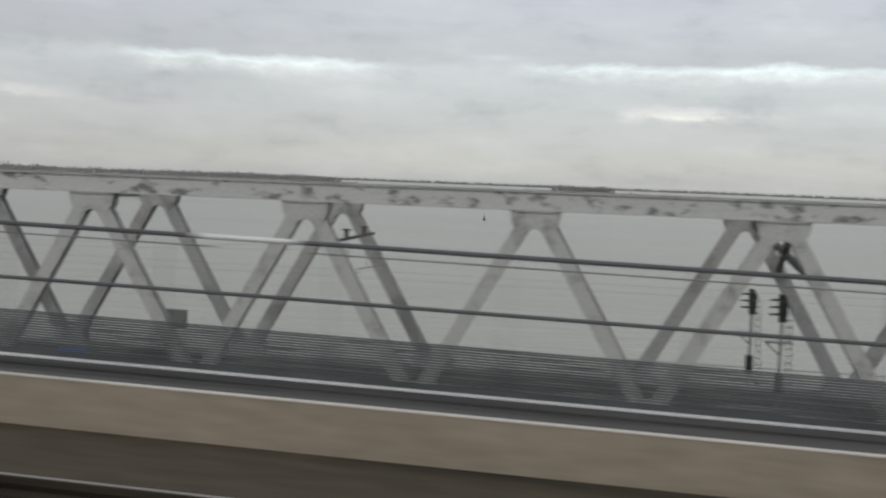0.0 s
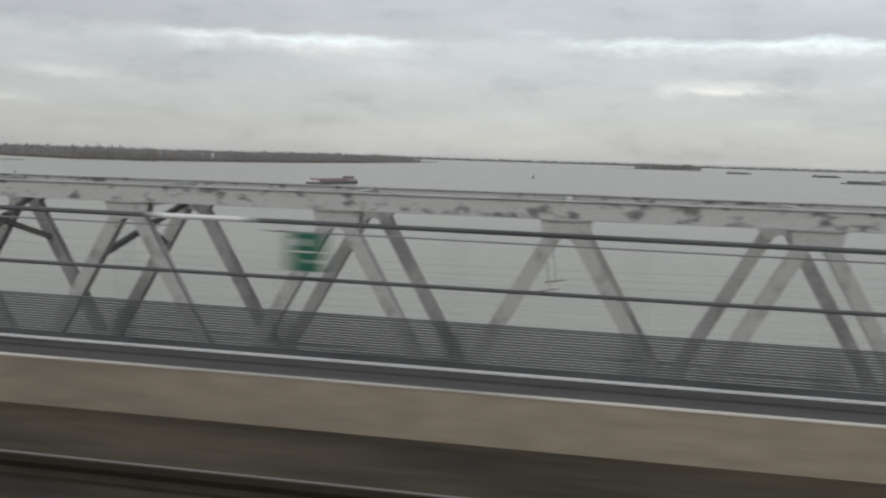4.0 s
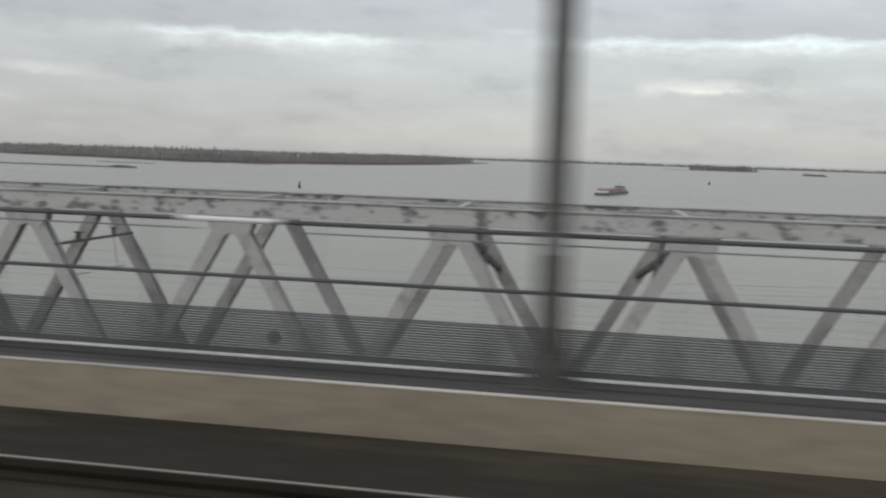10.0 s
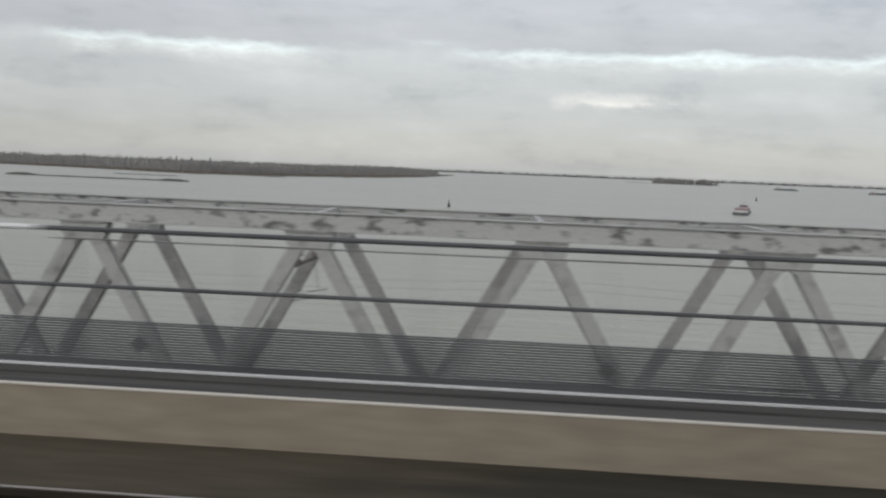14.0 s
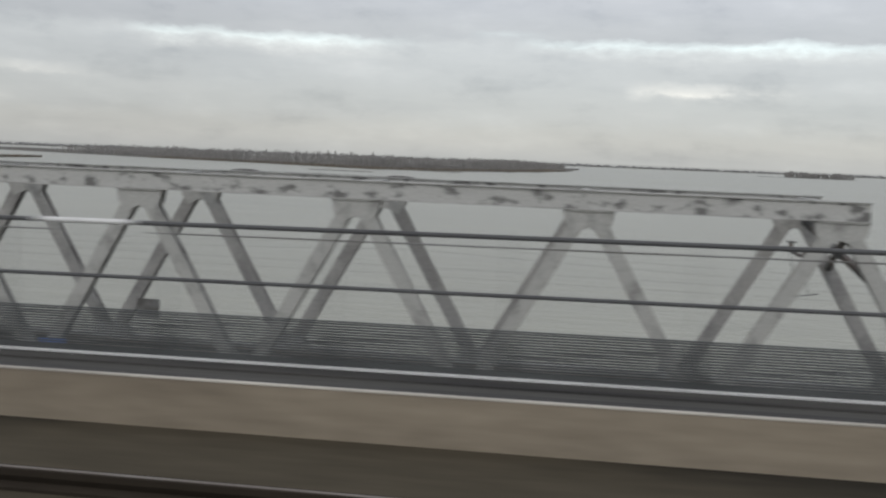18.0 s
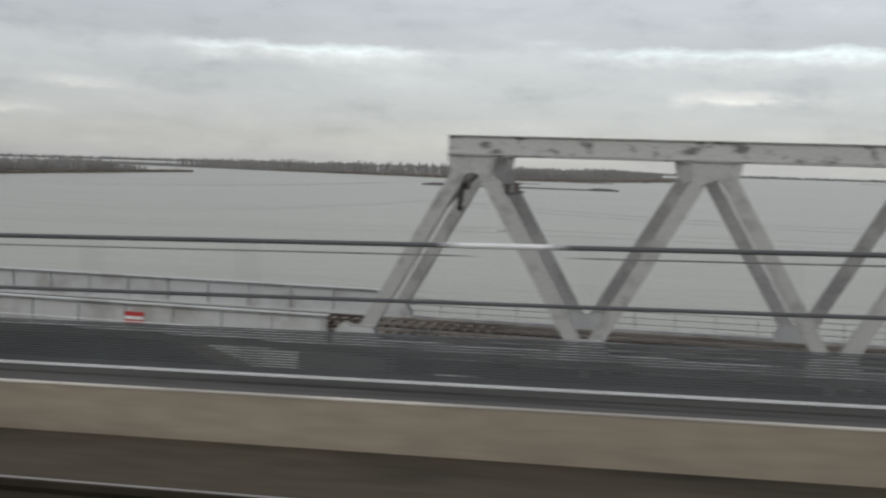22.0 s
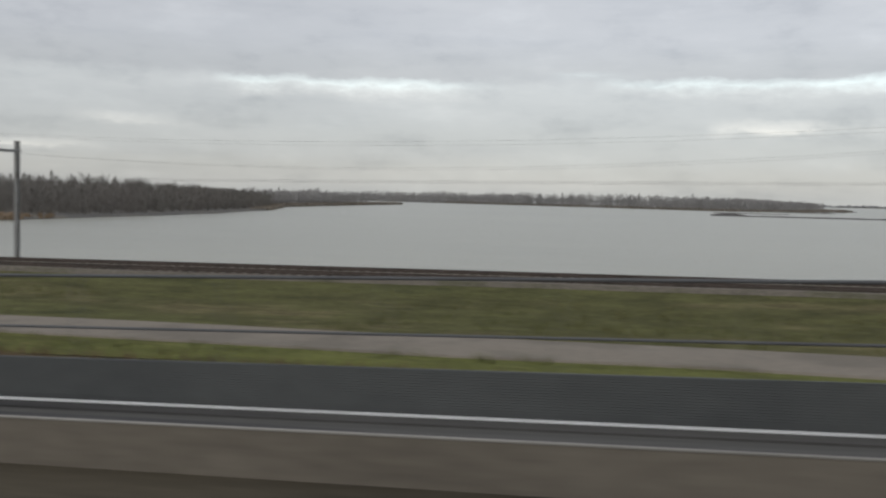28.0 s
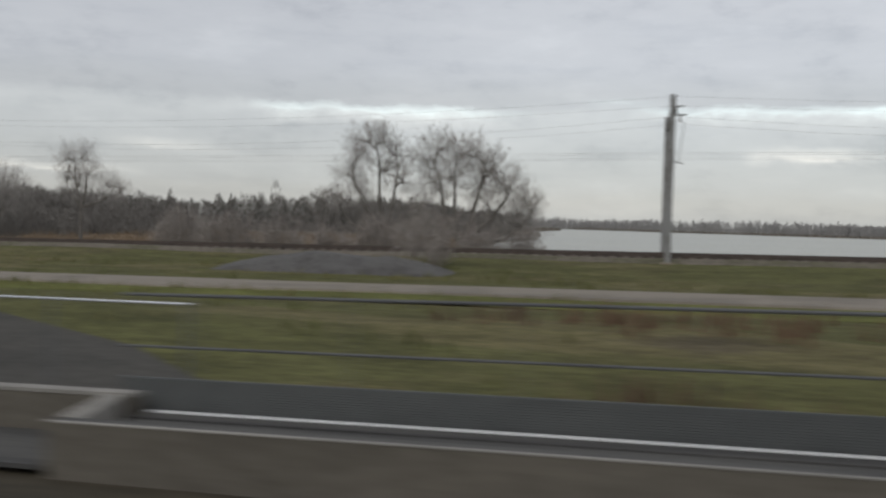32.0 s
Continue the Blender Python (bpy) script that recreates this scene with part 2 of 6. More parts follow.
M = {
    "paint": material("grey_bridge_paint", (0.445, 0.445, 0.428), 0.6, spots=(0.25, 0.245, 0.237), scale=0.9, amount=0.36, grain=0.18, bump=0.01, edge=0.2),
    # broadly mottled grey: far diagonals, flanges, bottom chords, portal and floor beams
    "inner": material("mottled_bridge_paint", (0.44, 0.435, 0.42), 0.6, spots=(0.31, 0.305, 0.295), scale=0.4, amount=0.55, grain=0.14, bump=0.01),
    "chord": material("stained_bridge_paint", (0.50, 0.50, 0.485), 0.55, spots=(0.17, 0.168, 0.163), scale=1.25, amount=0.31, grain=0.18, bump=0.01, stretch=(0.7, 1, 1.25), edge=0.10),
    "dark_steel": material("sooty_steel", (0.10, 0.10, 0.10), 0.7, spots=(0.16, 0.13, 0.11), scale=0.6, amount=0.5, grain=0.2),
    "deck": material("dark_bridge_deck", (0.060, 0.056, 0.050), 0.9, spots=(0.088, 0.078, 0.066), scale=0.5, amount=0.5, grain=0.25),
    "concrete": material("weathered_concrete", (0.328, 0.281, 0.217), 0.9, spec=0.15, spots=(0.218, 0.184, 0.142), scale=0.5, amount=0.5, grain=0.16, bump=0.004, stretch=(0.5, 1, 1.6), edge=0.3),
    "grey_concrete": material("grey_weathered_concrete", (0.188, 0.166, 0.134), 0.9, spec=0.15, spots=(0.140, 0.123, 0.100), scale=0.5, amount=0.5, grain=0.16, bump=0.004, stretch=(0.5, 1, 1.6), edge=0.3),
    "grey_coping": material("grey_concrete_edge", (0.46, 0.44, 0.40), 0.8, spots=(0.32, 0.305, 0.28), scale=0.3, amount=0.45, grain=0.08),
    "coping": material("pale_concrete_edge", (0.58, 0.545, 0.48), 0.8, spots=(0.33, 0.305, 0.27), scale=0.3, amount=0.45, grain=0.08),
    # patchy slab, its dark tone also holding the shade of the unbuilt train
    "slab": material("train_shaded_slab", (0.085, 0.073, 0.053), 0.95, spec=0.08, spots=(0.043, 0.039, 0.031), scale=0.5, amount=0.55, grain=0.15, stretch=(0.3, 1, 1)),
    "walkway": material("cable_trough_grey", (0.092, 0.089, 0.083), 0.9, spec=0.2, spots=(0.055, 0.054, 0.053), scale=0.4, amount=0.5, grain=0.15, stretch=(0.3, 4, 1)),
    "edge": material("bright_zinc_edge", (0.80, 0.80, 0.79), 0.5, 0.0, spots=(0.70, 0.70, 0.69), scale=0.4, amount=0.4, grain=0.05),
    "galv": material("galvanised_steel", (0.60, 0.62, 0.66), 0.42, 0.55, spots=(0.50, 0.52, 0.55), scale=0.4, amount=0.4, grain=0.06),
    "rail_grey": material("grey_handrail_paint", (0.115, 0.117, 0.120), 0.7, 0.0, spec=0.25, spots=(0.085, 0.085, 0.09), scale=0.5, amount=0.4, grain=0.08),
    "louvre": material("louvre_steel", (0.112, 0.119, 0.119), 0.75, 0.0, spots=(0.086, 0.092, 0.092), scale=0.4, amount=0.5, grain=0.1),
    "mast": material("weathered_mast_steel", (0.112, 0.111, 0.104), 0.8, 0.0, spec=0.2, spots=(0.080, 0.079, 0.073), scale=0.8, amount=0.5, grain=0.15),
    "mast_grey": material("grey_portal_steel", (0.27, 0.27, 0.265), 0.6, 0.2, spots=(0.18, 0.175, 0.165), scale=0.8, amount=0.5, grain=0.12),
    "railhead": material("worn_rail", (0.30, 0.275, 0.245), 0.45, 0.5, spots=(0.20, 0.17, 0.145), scale=0.3, amount=0.5, grain=0.1),
    "rust": material("rusty_rail", (0.085, 0.066, 0.054), 0.8, 0.2, spots=(0.06, 0.048, 0.04), scale=0.5, amount=0.5, grain=0.2),
    "green": material("green_sign_enamel", (0.015, 0.13, 0.075), 0.5, grain=0.05, spots=(0.013, 0.11, 0.062), scale=3),
    "blue": material("blue_sign_enamel", (0.085, 0.17, 0.48), 0.4, grain=0.05, spots=(0.075, 0.15, 0.43), scale=3),
    "white": material("white_sign_enamel", (0.78, 0.78, 0.76), 0.45, grain=0.05, spots=(0.68, 0.68, 0.66), scale=3),
    "red": material("red_sign_enamel", (0.50, 0.05, 0.05), 0.45, grain=0.05, spots=(0.42, 0.04, 0.04), scale=3),
    "girder": material("white_girder_paint", (0.56, 0.57, 0.56), 0.5, spots=(0.42, 0.42, 0.40), scale=0.4, amount=0.45, grain=0.06),
    "cabinet": material("grey_cabinet_concrete", (0.44, 0.45, 0.44), 0.7, spots=(0.34, 0.35, 0.34), scale=1.2, amount=0.5, grain=0.08),
    "black": material("black_signal_paint", (0.03, 0.03, 0.03), 0.6, grain=0.1, scale=2),
    "ballast": material("track_ballast", (0.205, 0.178, 0.150), 0.95, spots=(0.150, 0.128, 0.106), scale=0.4, amount=0.5, grain=0.35, bump=0.03),
    "sandy": material("sandy_verge", (0.215, 0.172, 0.126), 0.95, spots=(0.120, 0.098, 0.060), scale=0.25, amount=0.62, grain=0.3, bump=0.03, edge=0.2),
    "road": material("pale_service_road", (0.212, 0.183, 0.145), 0.9, spots=(0.160, 0.138, 0.108), scale=0.3, amount=0.5, grain=0.1),
    "gravel": material("grey_gravel", (0.105, 0.10, 0.095), 0.95, spots=(0.075, 0.07, 0.066), scale=0.8, amount=0.5, grain=0.4, bump=0.05),
    "bark": material("grey_bark", (0.15, 0.135, 0.118), 0.9, spots=(0.105, 0.094, 0.082), scale=1.5, amount=0.5, grain=0.25),
    "twigs": material("winter_twigs", (0.38, 0.355, 0.33), 0.9, spots=(0.31, 0.288, 0.265), scale=0.8, amount=0.5, grain=0.25),
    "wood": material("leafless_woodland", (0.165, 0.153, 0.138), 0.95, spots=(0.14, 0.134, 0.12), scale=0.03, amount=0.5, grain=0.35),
    # these two wood colours are paled to carry the haze of distance
    "mid_wood": material("haze_tinted_woodland", (0.31, 0.30, 0.288), 0.95, spots=(0.275, 0.27, 0.26), scale=0.01, amount=0.5, grain=0.25),
    "far_wood": material("haze_paled_woodland", (0.27, 0.27, 0.265), 0.95, spots=(0.23, 0.23, 0.225), scale=0.008, amount=0.5, grain=0.2),
    "reed": material("dry_reed", (0.235, 0.172, 0.112), 0.95, spots=(0.190, 0.142, 0.096), scale=0.05, amount=0.5, grain=0.16),
    "mud": material("shore_mud", (0.10, 0.095, 0.085), 0.9, spots=(0.14, 0.125, 0.10), scale=0.05, amount=0.5, grain=0.2),
    "hull": material("dark_hull_paint", (0.135, 0.14, 0.15), 0.5, spots=(0.105, 0.11, 0.118), scale=0.2, amount=0.5),
    "hatch": material("red_hatch_paint", (0.36, 0.255, 0.245), 0.6, spots=(0.29, 0.215, 0.205), scale=0.2, amount=0.5),
    "glass": material("dark_window_glass", (0.03, 0.035, 0.04), 0.15, grain=0.02),
    "insul": material("brown_insulator", (0.09, 0.06, 0.05), 0.4, grain=0.05),
    "wire": material("contact_wire", (0.42, 0.415, 0.41), 0.6, 0.2, grain=0.05),
}


def water_material():
    m = bpy.data.materials.new("river_water")
    m.use_nodes = True
    n, l = m.node_tree.nodes, m.node_tree.links
    b = n["Principled BSDF"]
    b.inputs["Base Color"].default_value = (0.175, 0.185, 0.18, 1)
    b.inputs["Roughness"].default_value, b.inputs["IOR"].default_value = 0.28, 1.33
    pos = n.new("ShaderNodeNewGeometry").outputs["Position"]
    mp = n.new("ShaderNodeMapping")
    mp.inputs["Scale"].default_value = (0.45, 1.0, 1.0)
    l.new(pos, mp.inputs[0])
    waves = []
    for s, d in ((0.9, 4.0), (0.12, 3.0), (0.011, 3.0)):
        q = n.new("ShaderNodeTexNoise")
        q.inputs["Scale"].default_value, q.inputs["Detail"].default_value = s, d
        l.new(mp.outputs[0], q.inputs["Vector"])
        waves.append(q.outputs[0])
    # long wind streaks lying across the river, for bumps and colour
    lanes = n.new("ShaderNodeMapping")
    lanes.inputs["Scale"].default_value = (0.035, 0.30, 1.0)
    l.new(pos, lanes.inputs[0])
    streaks = []
    for s, d in ((1.0, 6.0), (0.16, 5.0)):
        q = n.new("ShaderNodeTexNoise")
        q.inputs["Scale"].default_value, q.inputs["Detail"].default_value, q.inputs["Roughness"].default_value = s, d, 0.62
        l.new(lanes.outputs[0], q.inputs["Vector"])
        streaks.append(q.outputs[0])

    def combine(op, a, b):
        q = n.new("ShaderNodeMath")
        q.operation = op
        for i, v in enumerate((a, b)):
            if isinstance(v, float):
                q.inputs[i].default_value = v
            else:
                l.new(v, q.inputs[i])
        return q.outputs[0]

    swell = combine("ADD", combine("ADD", waves[0], waves[1]), combine("MULTIPLY", streaks[0], 1.4))
    bump = n.new("ShaderNodeBump")
    bump.inputs["Strength"].default_value, bump.inputs["Distance"].default_value = 0.5, 0.5
    l.new(swell, bump.inputs["Height"])
    l.new(bump.outputs[0], b.inputs["Normal"])
    # uneven ripple reflections put into the colour as paler and darker streaks
    tone = n.new("ShaderNodeValToRGB")
    tone.color_ramp.elements[0].position, tone.color_ramp.elements[0].color = 0.36, (0.268, 0.268, 0.222, 1)
    tone.color_ramp.elements[1].position, tone.color_ramp.elements[1].color = 0.66, (0.352, 0.350, 0.288, 1)
    blend = combine("ADD", combine("ADD", combine("MULTIPLY", waves[2], 0.34), combine("MULTIPLY", streaks[0], 0.40)), combine("MULTIPLY", streaks[1], 0.26))
    l.new(blend, tone.inputs[0])
    l.new(tone.outputs[0], b.inputs["Base Color"])
    return m


M["water"] = water_material()


def patchwork(name, colors, scale, stretch=(1, 1, 1), grain=0.35, bump=0.08):
    """Wild ground: patches of several plants and soils, each mottled."""
    m = bpy.data.materials.new(name)
    m.use_nodes = True
    n, l = m.node_tree.nodes, m.node_tree.links
    b = n["Principled BSDF"]
    b.inputs["Roughness"].default_value = 0.95
    b.inputs["Specular IOR Level"].default_value = 0.1
    mp = n.new("ShaderNodeMapping")
    mp.inputs["Scale"].default_value = stretch
    l.new(n.new("ShaderNodeNewGeometry").outputs["Position"], mp.inputs[0])
    grains = []
    for sc, de in ((scale, 7.0), (scale * 5, 6.0), (scale * 40, 4.0)):
        q = n.new("ShaderNodeTexNoise")
        q.inputs["Scale"].default_value, q.inputs["Detail"].default_value, q.inputs["Roughness"].default_value = sc, de, 0.65
        l.new(mp.outputs[0], q.inputs["Vector"])
        grains.append(q.outputs[0])
    r = n.new("ShaderNodeValToRGB")
    r.color_ramp.interpolation = "EASE"
    while len(r.color_ramp.elements) < len(colors):
        r.color_ramp.elements.new(0.5)
    for i, (e, c) in enumerate(zip(r.color_ramp.elements, colors)):
        e.position, e.color = 0.32 + 0.36 * i / (len(colors) - 1), (*c, 1)
    l.new(grains[0], r.inputs[0])
    out = r.outputs[0]
    for g, k in ((grains[1], grain), (grains[2], grain * 0.7)):
        v = n.new("ShaderNodeMapRange")
        v.inputs[1].default_value, v.inputs[2].default_value, v.inputs[3].default_value, v.inputs[4].default_value = 0.3, 0.7, 1 - k, 1 + k
        l.new(g, v.inputs[0])
        x = n.new("ShaderNodeMix")
        x.data_type, x.blend_type = "RGBA", "MULTIPLY"
        x.inputs[0].default_value = 1.0
        l.new(out, x.inputs[6])
        l.new(v.outputs[0], x.inputs[7])
        out = x.outputs[2]
    l.new(out, b.inputs["Base Color"])
    h = n.new("ShaderNodeBump")
    h.inputs["Strength"].default_value, h.inputs["Distance"].default_value = 0.7, bump
    l.new(grains[2], h.inputs["Height"])
    l.new(h.outputs[0], b.inputs["Normal"])
    return m


M["grass"] = patchwork("rough_winter_grass", [(0.078, 0.080, 0.032), (0.098, 0.097, 0.038), (0.090, 0.088, 0.036), (0.128, 0.112, 0.054), (0.098, 0.082, 0.050)], 0.12, (0.6, 1.3, 1))
M["scrub"] = patchwork("weedy_bank", [(0.094, 0.095, 0.040), (0.104, 0.088, 0.048), (0.092, 0.083, 0.043), (0.120, 0.090, 0.054), (0.074, 0.062, 0.046)], 0.10, (0.5, 1.4, 1))
M["bramble"] = material("dry_bramble", (0.150, 0.098, 0.060), 0.95, spots=(0.090, 0.068, 0.048), scale=0.15, amount=0.5, grain=0.3)
M["blades"] = material("grass_blades", (0.100, 0.106, 0.036), 0.9, spots=(0.160, 0.142, 0.058), scale=0.12, amount=0.45, grain=0.3)
M["asphalt"] = material("grey_ramp_asphalt", (0.074, 0.070, 0.062), 0.95, spec=0.1, spots=(0.052, 0.050, 0.045), scale=0.3, amount=0.5, grain=0.2)
M["box_grey"] = material("light_grey_box_paint", (0.33, 0.335, 0.325), 0.7, spots=(0.24, 0.245, 0.235), scale=1.2, amount=0.5, grain=0.08)
M["rail_side"] = material("dark_rail_rust", (0.045, 0.037, 0.028), 0.9, 0.0, spec=0.1, spots=(0.030, 0.025, 0.02), scale=0.4, amount=0.5, grain=0.15)
M["grey_louvre"] = material("grey_louvre_steel", (0.180, 0.180, 0.168), 0.7, 0.0, spots=(0.140, 0.140, 0.130), scale=0.4, amount=0.5, grain=0.1)
M["brush"] = material("bush_twigs", (0.31, 0.278, 0.25), 0.9, spots=(0.25, 0.22, 0.198), scale=0.8, amount=0.5, grain=0.25)
M["verge_grass"] = patchwork("bright_verge_grass", [(0.092, 0.102, 0.033), (0.122, 0.128, 0.038), (0.108, 0.114, 0.036), (0.146, 0.132, 0.050)], 0.12, (0.6, 1.3, 1))
M["pier"] = material("dark_pier_concrete", (0.125, 0.12, 0.11), 0.9, spec=0.2, spots=(0.085, 0.082, 0.075), scale=0.5, amount=0.5, grain=0.15)
M["cabin"] = material("faded_pink_cabin_paint", (0.46, 0.40, 0.39), 0.6, spots=(0.36, 0.31, 0.30), scale=0.3, amount=0.5)
M["sleeper"] = material("dusty_sleeper", (0.190, 0.164, 0.138), 0.9, spots=(0.145, 0.124, 0.104), scale=0.5, amount=0.5, grain=0.2)
M["far_reed"] = material("far_dry_reed", (0.205, 0.176, 0.140), 0.95, spots=(0.165, 0.145, 0.118), scale=0.05, amount=0.5, grain=0.15)
M["worn_concrete"] = material("worn_tan_concrete", (0.262, 0.230, 0.182), 0.9, spec=0.15, spots=(0.172, 0.150, 0.120), scale=0.5, amount=0.5, grain=0.2, bump=0.004, stretch=(0.5, 1, 1.6), edge=0.3)
M["old_ballast"] = material("weedy_brown_ballast", (0.140, 0.122, 0.096), 0.95, spots=(0.100, 0.092, 0.058), scale=0.4, amount=0.55, grain=0.35, bump=0.03)
M["dull_coping"] = material("dull_concrete_edge", (0.27, 0.255, 0.228), 0.85, spots=(0.19, 0.18, 0.16), scale=0.3, amount=0.5, grain=0.12)
M["slate_louvre"] = material("slate_louvre_steel", (0.092, 0.096, 0.094), 0.75, 0.0, spots=(0.068, 0.072, 0.072), scale=0.35, amount=0.5, grain=0.16, edge=0.3)
# kerb concrete in a darker tone, for the stretch near the fence end
M["dark_concrete"] = material("dark_kerb_concrete", (0.142, 0.128, 0.106), 0.9, spec=0.15, spots=(0.104, 0.094, 0.078), scale=0.5, amount=0.5, grain=0.16, bump=0.004, stretch=(0.5, 1, 1.6), edge=0.3)
M["land_louvre"] = material("green_grey_louvre_steel", (0.090, 0.106, 0.090), 0.75, 0.0, spots=(0.066, 0.079, 0.067), scale=0.35, amount=0.5, grain=0.16, edge=0.3)


# ---- mesh helpers ----
class Shape:
    """Vertices and faces gathered before they become one mesh."""

    def __init__(self):
        self.v, self.f = [], []

    def box(self, x0, x1, y0, y1, z0, z1):
        k = len(self.v)
        self.v += [(x, y, z) for x in (x0, x1) for y in (y0, y1) for z in (z0, z1)]
        self.f += [(k + a, k + b, k + c, k + d) for a, b, c, d in ((0, 1, 3, 2), (4, 6, 7, 5), (0, 4, 5, 1), (2, 3, 7, 6), (0, 2, 6, 4), (1, 5, 7, 3))]
        return self

    def prism(self, outline, a, b, axis="y"):
        """A flat outline, given in the two other axes, drawn out from a to b."""
        k, n = len(self.v), len(outline)
        for c in (a, b):
            for p, q in outline:
                self.v.append({"x": (c, p, q), "y": (p, c, q), "z": (p, q, c)}[axis])
        self.f.append(tuple(range(k, k + n))[::-1])
        self.f.append(tuple(range(k + n, k + 2 * n)))
        self.f += [(k + i, k + (i + 1) % n, k + n + (i + 1) % n, k + n + i) for i in range(n)]
        return self

    def beam(self, p, q, wide, deep, side=(0, 1, 0)):
        """A square bar from p to q; deep is measured along side."""
        p, q, s = Vector(p), Vector(q), Vector(side)
        d = (q - p).normalized()
        s = (s - d * s.dot(d)).normalized()
        w = d.cross(s)
        k = len(self.v)
        for c in (p, q):
            for i, j in ((-1, -1), (1, -1), (1, 1), (-1, 1)):
                self.v.append(tuple(c + w * (wide / 2 * i) + s * (deep / 2 * j)))
        self.f += [(k, k + 3, k + 2, k + 1), (k + 4, k + 5, k + 6, k + 7)]
        self.f += [(k + i, k + (i + 1) % 4, k + 4 + (i + 1) % 4, k + 4 + i) for i in range(4)]
        return self

    def tube(self, points, radius, sides=8, taper=None):
        k0, n = len(self.v), len(points)
        pts = [Vector(p) for p in points]
        for i, p in enumerate(pts):
            d = (pts[min(i + 1, n - 1)] - pts[max(i - 1, 0)]).normalized()
            s = d.cross(Vector((0, 0, 1)) if abs(d.z) < 0.9 else Vector((1, 0, 0))).normalized()
            w = d.cross(s)
            r = radius if taper is None else radius + (taper - radius) * i / (n - 1)
            for j in range(sides):
                a = 2 * math.pi * j / sides
                self.v.append(tuple(p + s * (math.cos(a) * r) + w * (math.sin(a) * r)))
        for i in range(n - 1):
            for j in range(sides):
                a, b = k0 + i * sides + j, k0 + i * sides + (j + 1) % sides
                self.f.append((a, b, b + sides, a + sides))
        self.f.append(tuple(range(k0, k0 + sides))[::-1])
        self.f.append(tuple(range(k0 + (n - 1) * sides, k0 + n * sides)))
        return self

    def spike(self, p, q, r):
        """A thin three-sided sliver from p to its point q."""
        k = len(self.v)
        x, y, z = p
        self.v += [(x - r, y - r * 0.6, z), (x + r, y - r * 0.6, z), (x, y + r, z + r * 0.5), tuple(q)]
        self.f += [(k, k + 1, k + 3), (k + 1, k + 2, k + 3), (k + 2, k, k + 3)]
        return self

    def sweep(self, rows, closed=True):
        """Joins outlines of equal length into a skin."""
        k, n = len(self.v), len(rows[0])
        for r in rows:
            self.v += [tuple(p) for p in r]
        for i in range(len(rows) - 1):
            for j in range(n if closed else n - 1):
                a, b = k + i * n + j, k + i * n + (j + 1) % n
                self.f.append((a, b, b + n, a + n))
        if closed:
            self.f.append(tuple(range(k, k + n))[::-1])
            self.f.append(tuple(range(k + (len(rows) - 1) * n, k + len(rows) * n)))
        return self

    def mesh(self, name, mat):
        me = bpy.data.meshes.new(name)
        me.from_pydata(self.v, [], self.f)
        me.materials.append(M[mat])
        bm = bmesh.new()
        bm.from_mesh(me)
        if len(bm.faces) < 60000:
            bmesh.ops.recalc_face_normals(bm, faces=bm.faces)
        bm.to_mesh(me)
        bm.free()
        me.update()
        return me


def thing(name, label, category, at=(0, 0, 0), group="", kind="", turn=None):
    ob = new(name)
    ob.empty_display_size = 0.2
    ob.matrix_world = turn if turn is not None else pose(*at)
    return tagged(ob, label, category, group, kind)


def part(name, shape, mat, parent, label="", kind="", at=None):
    me = shape if isinstance(shape, bpy.types.Mesh) else shape.mesh(name, mat)
    ob = new(name, me)
    ob.parent = parent
    if at is not None:
        ob.location = at
    return tagged(ob, label, "", "", kind)


def solid(name, shape, mat, label, category, kind="", at=(0, 0, 0), group=""):
    ob = new(name, shape.mesh(name, mat))
    ob.location = at
    return tagged(ob, label, category, group, kind)


def smooth(a, b, x):
    u = min(max((x - a) / (b - a), 0.0), 1.0)
    return u * u * (3 - 2 * u)


def old_rail(x):
    """Height of the rails of the old line: level on the bridge, falling on the land."""
    return 10.9 - 0.0128 * max(0.0, -790.0 - x)


def old_shift(x):
    """The old tracks swing outwards beyond the bridge."""
    return 2.3 * smooth(-785, -828, x)


# ---- river and shores ----
solid("water", Shape().sweep([[(x, -1500, 0), (x, 700, 0), (x, 5200, 0)] for x in (-6000, -1200, 0, 5000)], False), "water",
      "grey wind-ruffled river water under an overcast sky", "water", "structure")


def shore(name, line, depth, z, mat, label, category="shore"):
    """A low bank: line is its waterside edge, depth how far it reaches back."""
    s = Shape()
    n = len(line)
    rows = []
    for i, (x, y) in enumerate(line):
        a, b = Vector(line[max(i - 1, 0)]), Vector(line[min(i + 1, n - 1)])
        d = (b - a).normalized()
        out = Vector((d.y, -d.x))
        rows.append([(x, y, -0.3), (x + out.x * 4, y + out.y * 4, z), (x + out.x * depth, y + out.y * depth, z + 0.4), (x + out.x * (depth + 6), y + out.y * (depth + 6), -0.3)])
    s.sweep(rows)
    return solid(name, s, mat, label, category, "structure")


def refine(line, step, wobble, seed):
    rng = random.Random(seed)
    out = []
    for (x0, y0), (x1, y1) in zip(line, line[1:]):
        n = max(1, int(math.hypot(x1 - x0, y1 - y0) / step))
        for i in range(n):
            u = i / n
            out.append((x0 + (x1 - x0) * u + rng.uniform(-wobble, wobble), y0 + (y1 - y0) * u + rng.uniform(-wobble, wobble)))
    out.append(line[-1])
    return out


